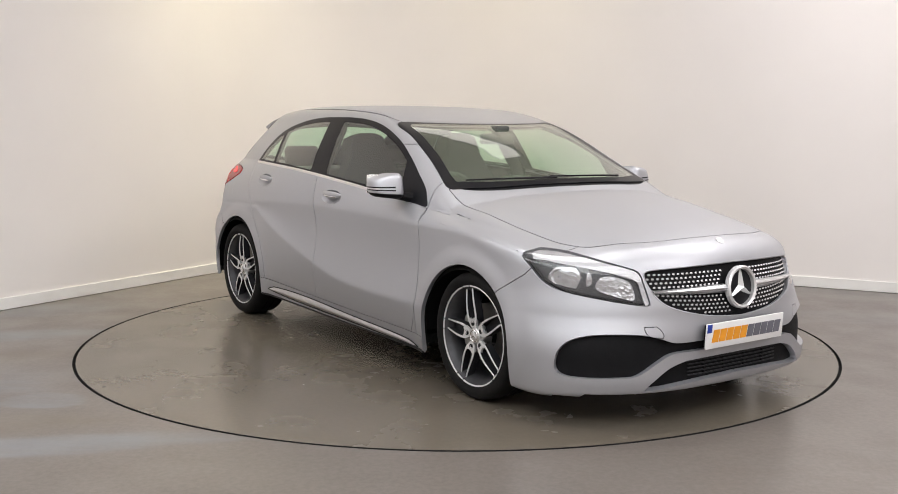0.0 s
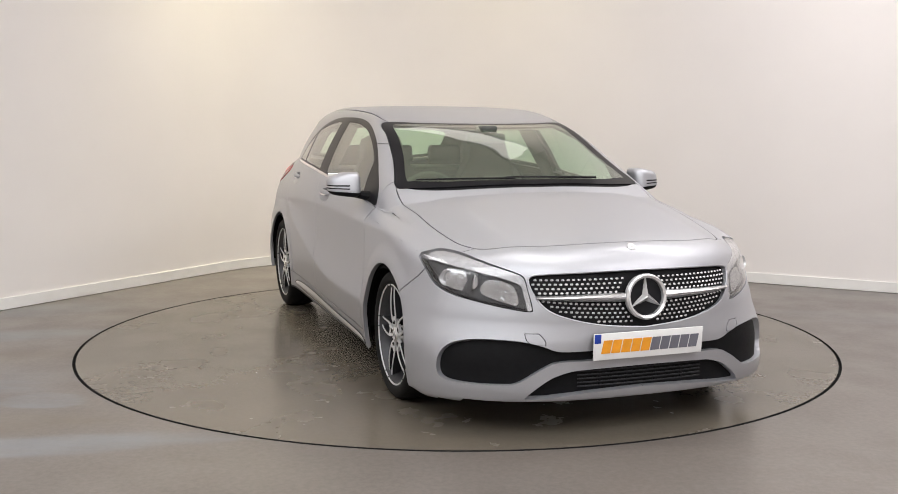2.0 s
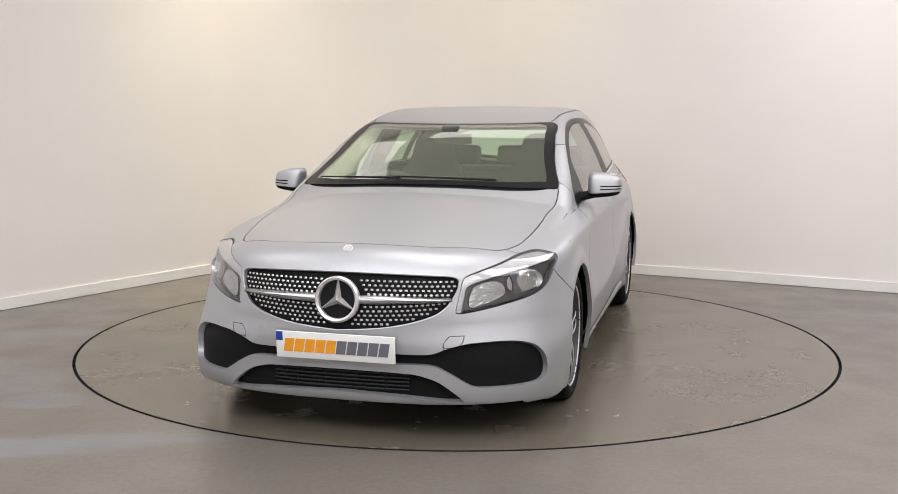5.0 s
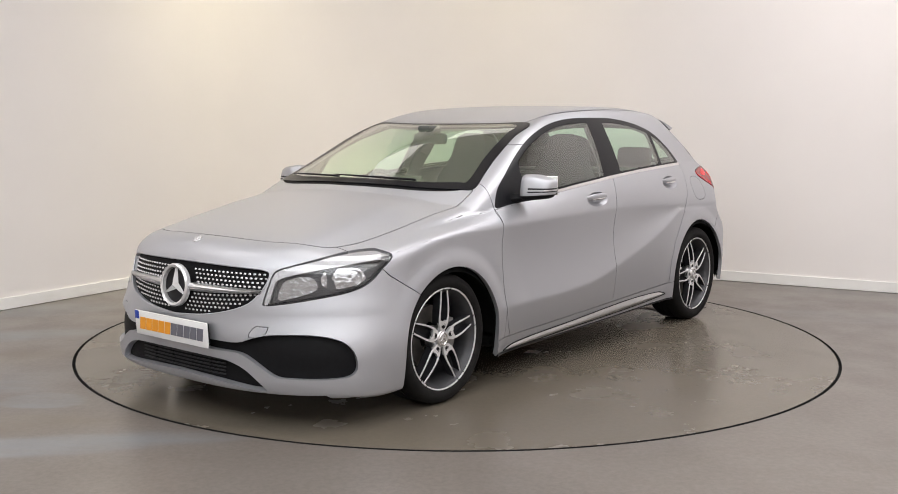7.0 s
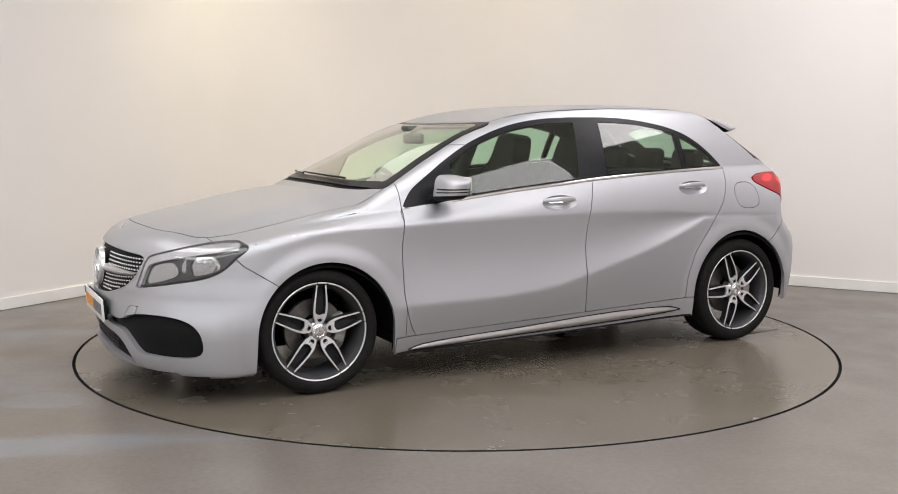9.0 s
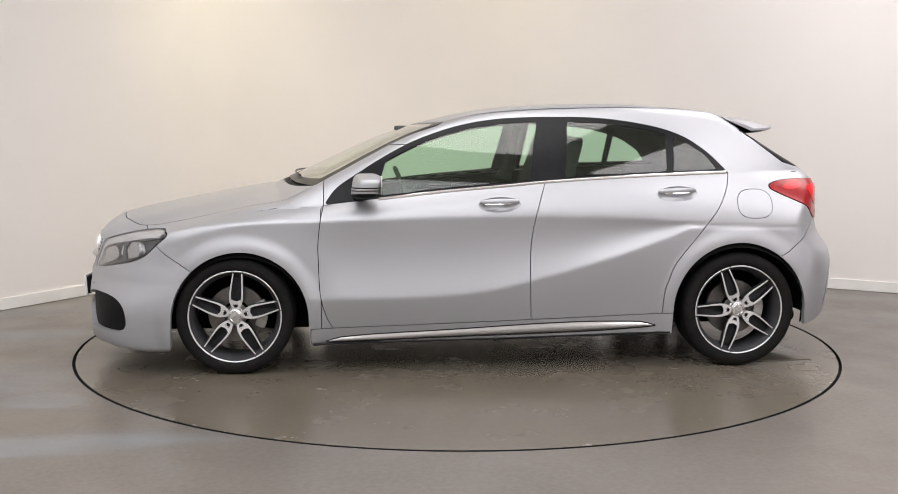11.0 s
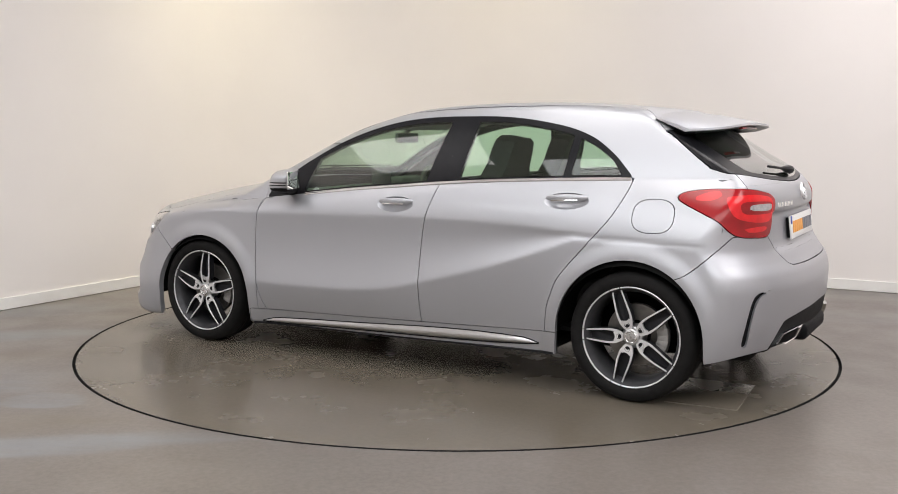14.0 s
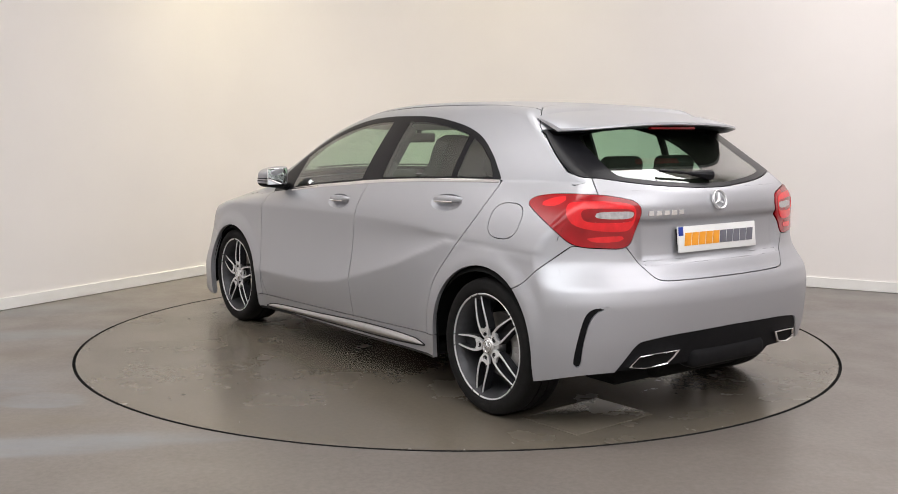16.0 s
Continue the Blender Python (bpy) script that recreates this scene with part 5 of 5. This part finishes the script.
def emblem(name, m, r, thick, mat, host, label, back=None):
    """A ring with three tapering bars, on a dark disc."""
    bm = bmesh.new()
    lathe(bm, [(r, 0.0), (r * 1.0, thick * 0.7), (r * 0.93, thick), (r * 0.83, thick * 0.8), (r * 0.81, 0.0)], 56)
    for v in bm.verts:
        v.co = Vector((v.co.x, v.co.z, v.co.y))
    for k in range(3):
        a = radians(120 * k)
        q = Matrix.Rotation(a, 4, "Z")
        w = r * 0.17
        c0, tip = bm.verts.new(q @ Vector((0, 0, thick * 1.1))), bm.verts.new(q @ Vector((0, r * 0.9, thick * 0.5)))
        l, g = bm.verts.new(q @ Vector((-w, w * 0.55, thick * 0.25))), bm.verts.new(q @ Vector((w, w * 0.55, thick * 0.25)))
        tl, tg = bm.verts.new(q @ Vector((-r * 0.012, r * 0.9, thick * 0.2))), bm.verts.new(q @ Vector((r * 0.012, r * 0.9, thick * 0.2)))
        for fs in ((c0, tip, tl, l), (c0, g, tg, tip)):
            bm.faces.new(fs)
    bmesh.ops.transform(bm, matrix=m, verts=bm.verts)
    ob = part(name, bm, mat, host, label, angle=25)
    if back:
        bm = bmesh.new()
        plate_of(bm, oval(0, 0, r * 0.9, r * 0.9, 2.0), 0.004, m)
        part("emblem_disc", bm, back, ob, "black emblem disc", smooth=False)
    return ob


emblem("emblem", facing(Vector((2.214, 0, 0.586)), (1, 0, 0.1)), 0.097, 0.026, STAR, car, "large round chrome grille emblem", TRIM)
p, n = upon(x=2.095, y=0.0, way="z")
emblem("bonnet_badge", facing(p, n + Vector((0.25, 0, 0))), 0.021, 0.005, SATIN, car, "small round bonnet badge", STAR)
emblem("tailgate_emblem", facing(Vector((-1.938, 0, 0.978)), (-1, 0, 0.25)), 0.045, 0.012, STAR, gate_ob, "round chrome tailgate emblem")


def number_plate(name, at, out, label):
    root = new(name)
    root.parent = car
    tagged(root, label=label)
    m = facing(Vector(at), out)
    bm = bmesh.new()
    box(bm, (0, 0, 0.004), (0.524, 0.113, 0.010), m, bevel=0.003)
    part("plate", bm, PLATE_WHITE, root)
    bm = bmesh.new()
    box(bm, (0, 0, -0.008), (0.505, 0.098, 0.016), m, bevel=0.002)
    part("plate_holder", bm, PLASTIC, root)
    bm = bmesh.new()
    box(bm, (-0.246, 0.036, 0.0095), (0.030, 0.038, 0.0025), m, bevel=0.001)
    part("blue_band", bm, PLATE_BLUE, root, "blue band at the plate's edge")
    x = -0.228
    for k in range(10):
        w = 0.041
        bm = bmesh.new()
        plate_of(bm, [(x, -0.028), (x + w, -0.028), (x + w + 0.010, 0.028), (x + 0.010, 0.028)], 0.0022, m @ Matrix.Translation((0, 0, 0.0092)))
        part("letter_bar", bm, PLATE_ORANGE if k < 5 else PLATE_GREY, root, smooth=False)
        x += w + 0.0055


number_plate("front_plate", (2.252, 0, 0.393), (1, 0, -0.06), "white front plate with orange and grey lettering bars")
number_plate("rear_plate", (-1.935, 0, 0.813), (-1, 0, 0.12), "white rear plate with orange and grey lettering bars")
for k in range(5):
    y = 0.405 - k * 0.042
    p, n = upon(y=y, z=0.934, way="-x")
    bm = bmesh.new()
    plate_of(bm, [(-0.015, -0.011), (0.015, -0.011), (0.013, 0.011), (-0.013, 0.011)], 0.003, facing(p, n), 0.1)
    part("badge_bar", bm, CHROME, gate_ob, "small chrome model badge bar", smooth=False)

# lower intake slats and rear details
for z in (0.216, 0.232, 0.248, 0.264, 0.280):
    bm = bmesh.new()
    pts = []
    for y in np.linspace(-0.30, 0.30, 25):
        p, n = upon(y=abs(y), z=z, way="x")
        pts.append((p.x - 0.022, y, z))
    tube(bm, pts, 0.0035, 6)
    part("intake_slat", bm, SPOKE_GREY, car, "thin grey radiator slat")
for y in (-0.20, -0.07, 0.07, 0.20):
    bm = bmesh.new()
    box(bm, (2.195, y, 0.246), (0.012, 0.010, 0.075), bevel=0.002)
    part("intake_bar", bm, PLASTIC, car)
for s in (1, -1):
    outer = [(0.568, 0.297), (0.530, 0.343), (0.44, 0.352), (0.325, 0.356), (0.345, 0.328), (0.378, 0.298), (0.480, 0.284)]
    bm = bmesh.new()
    n_pts = len(outer)
    loops = []
    cy, cz = 0.445, 0.320
    for depth, k in ((-0.010, 1.0), (0.010, 1.0), (0.012, 0.95), (0.008, 0.84), (-0.012, 0.82)):
        ring_pts = []
        for y, z in outer:
            p, n = upon(y=y, z=z, way="-x")
            yy, zz = cy + (y - cy) * k, cz + (z - cz) * k
            ring_pts.append(bm.verts.new((p.x - depth, s * yy, zz)))
        loops.append(ring_pts)
    for a, b in zip(loops, loops[1:]):
        for i in range(n_pts):
            bm.faces.new((a[i], a[(i + 1) % n_pts], b[(i + 1) % n_pts], b[i]))
    tip = part("exhaust_tip", bm, CHROME, car, "chrome exhaust outlet trim", angle=30)
    bm = bmesh.new()
    bm.faces.new([bm.verts.new((v_x, s * (cy + (y - cy) * 0.83), cz + (z - cz) * 0.83)) for (y, z), v_x in zip(outer, [upon(y=y, z=z, way="-x")[0].x - 0.001 for y, z in outer])])
    part("exhaust_opening", bm, LINER, tip, smooth=False)


# ---- wipers ----
def wiper(name, path, r, label):
    bm = bmesh.new()
    tube(bm, path, r, 8)
    return part(name, bm, TRIM, car, label)


for y0, y1 in ((0.40, -0.14), (-0.10, -0.60)):
    path = []
    for t in np.linspace(0, 1, 16):
        y = y0 + (y1 - y0) * t
        x = 1.098 - 0.34 * y * y - 0.02 - 0.015 * t
        p, n = upon(x=x, y=abs(y), way="z")
        path.append((p.x + n.x * 0.012, y, p.z + n.z * 0.014))
    wiper("windscreen_wiper", path, [0.006 - 0.002 * t for t in np.linspace(0, 1, 16)], "black windscreen wiper")
path = []
for t in np.linspace(0, 1, 14):
    y, z = -0.03 + 0.29 * t, 1.066 + 0.024 * t
    p, n = upon(y=abs(y), z=z, way="-x")
    path.append(tuple(Vector((p.x, y, z)) + Vector((n.x, 0, n.z)) * 0.022))
rw = wiper("rear_wiper", path, [0.022, 0.022, 0.020, 0.017, 0.013, 0.010] + [0.0065] * 8, "black rear window wiper")


# ---- cabin ----
def seat(y, rear=False):
    root = new("rear_bench" if rear else "front_seat")
    root.parent = car
    tagged(root, label="black cloth rear bench" if rear else "black cloth front seat")
    w = 1.20 if rear else 0.48
    x = -0.95 if rear else -0.10
    bm = bmesh.new()
    box(bm, (x + 0.05, y, 0.46 if rear else 0.44), (0.50, w, 0.16), bevel=0.05, seg=4)
    part("seat_cushion", bm, SEAT_CLOTH, root)
    bm = bmesh.new()
    if rear:
        box(bm, (0, 0, 0.27), (0.13, w * 0.97, 0.56), pose(x - 0.20, y, 0.46, 0, -18, 0), bevel=0.05, seg=4)
    else:
        # one tall shell, drawn in at the shoulders, with a slot below the head support
        back = [(0.0, 0.24), (0.30, 0.25), (0.48, 0.235), (0.57, 0.185), (0.64, 0.145), (0.72, 0.135), (0.78, 0.115), (0.805, 0.06)]
        outline = [(k, h) for h, k in back] + [(-k, h) for h, k in back[::-1]]
        plate_of(bm, outline, 0.12, pose(x - 0.24, y, 0.46, 0, -16, 0) @ pose(0, 0, 0, 90, 0, 90), 0.06)
    part("seat_back", bm, SEAT_CLOTH, root)
    for yy in ((-0.38, 0, 0.38) if rear else ()):
        bm = bmesh.new()
        top = x - 0.20 - math.sin(radians(18)) * 0.66
        box(bm, (0, 0, 0), (0.085, 0.25, 0.14 if rear else 0.17), pose(top + 0.02, y + yy, 1.085 if rear else 1.14, 0, -8, 0), bevel=0.035, seg=4)
        part("headrest", bm, SEAT_CLOTH, root)


seat(0.365)
seat(-0.365)
seat(0.0, True)
bm = bmesh.new()
box(bm, (0.83, 0, 0.80), (0.42, 1.36, 0.22), bevel=0.07, seg=4)
box(bm, (0.66, -0.36, 0.93), (0.16, 0.34, 0.07), bevel=0.03, seg=3)
box(bm, (0.62, 0.0, 0.96), (0.02, 0.20, 0.12), bevel=0.008)
box(bm, (0.35, 0, 0.50), (0.70, 0.22, 0.24), bevel=0.05)
part("dashboard", bm, DASH, car, "dark grey dashboard with centre screen")
bm = bmesh.new()
lathe(bm, [(0.185 + 0.015 * math.cos(a), 0.015 * math.sin(a)) for a in np.linspace(0, 2 * math.pi, 11)], 40)
box(bm, (0, 0, -0.03), (0.34, 0.02, 0.04), bevel=0.006)
box(bm, (0, 0, -0.10), (0.04, 0.02, 0.16), bevel=0.006)
bmesh.ops.create_uvsphere(bm, u_segments=16, v_segments=8, radius=0.06)
bmesh.ops.transform(bm, matrix=pose(0.40, -0.36, 0.86, 0, 0, 90) @ pose(0, 0, 0, 24, 0, 0), verts=bm.verts)
part("steering_wheel", bm, DASH, car, "dark steering wheel")
bm = bmesh.new()
box(bm, (0.43, 0, 1.225), (0.03, 0.24, 0.062), bevel=0.022, seg=3)
tube(bm, [(0.45, 0, 1.24), (0.40, 0, 1.29)], 0.014)
box(bm, (0.44, 0, 1.285), (0.10, 0.10, 0.03), bevel=0.012)
part("interior_mirror", bm, DASH, car, "dark interior mirror")
bm = bmesh.new()
box(bm, (-1.46, 0, 0.985), (0.52, 1.16, 0.02), bevel=0.006)
part("parcel_shelf", bm, DASH, car, "dark parcel shelf")
bm = bmesh.new()
box(bm, (-0.32, 0, 0.30), (2.2, 1.5, 0.02))
part("cabin_floor", bm, LINER, car)
across("headlining", roof, HEADLINER, "grey cloth headlining", inset=0.042)
for s in (1, -1):
    # B pillar inside
    bm = bmesh.new()
    tube(bm, [(-0.28, s * 0.765, 0.95), (-0.33, s * 0.70, 1.12), (-0.355, s * 0.595, 1.30)], [0.06, 0.05, 0.045], 10, 0.5)
    part("pillar_trim", bm, LAMP_GREY, car)

bm = bmesh.new()
box(bm, (-1.985, 0, 0.300), (0.10, 0.50, 0.085), bevel=0.03, seg=4)
part("diffuser_fin", bm, PLASTIC, car, "black raised middle of the diffuser")


# ---- the turning of the table and of the car on it ----
TURN = [(0, 35.57), (0.25, 35.25), (0.5, 34.18), (0.75, 32.75), (1.0, 31.02), (1.5, 26.4), (2.0, 20.67), (2.5, 14.84), (3.0, 8.85), (3.5, 2.95), (4.0, -3.1), (4.5, -9.0), (5.0, -15.0),
        (5.5, -20.85), (6.0, -26.7), (6.5, -32.5), (7.0, -38.2), (7.5, -44.0), (8.0, -49.85), (8.5, -55.65), (9.0, -61.5), (9.5, -67.3), (10.0, -73.1), (10.5, -78.9), (11.0, -84.65),
        (11.5, -90.42), (12.0, -96.11), (12.5, -101.85), (13.0, -107.7), (13.5, -113.55), (14.0, -119.55), (14.5, -125.5), (15.0, -131.55), (15.5, -137.5), (16.0, -143.6)]
CAR_AT = (-0.107, 0.0581)


def motions():
    walk(TURNTABLE, [(t, pose(0, 0, 0, 0, 0, a - 90)) for t, a in TURN])
    walk(car, [(t, pose(0, 0, 0, 0, 0, a - 90) @ pose(CAR_AT[0], CAR_AT[1], 0)) for t, a in TURN])


motions()
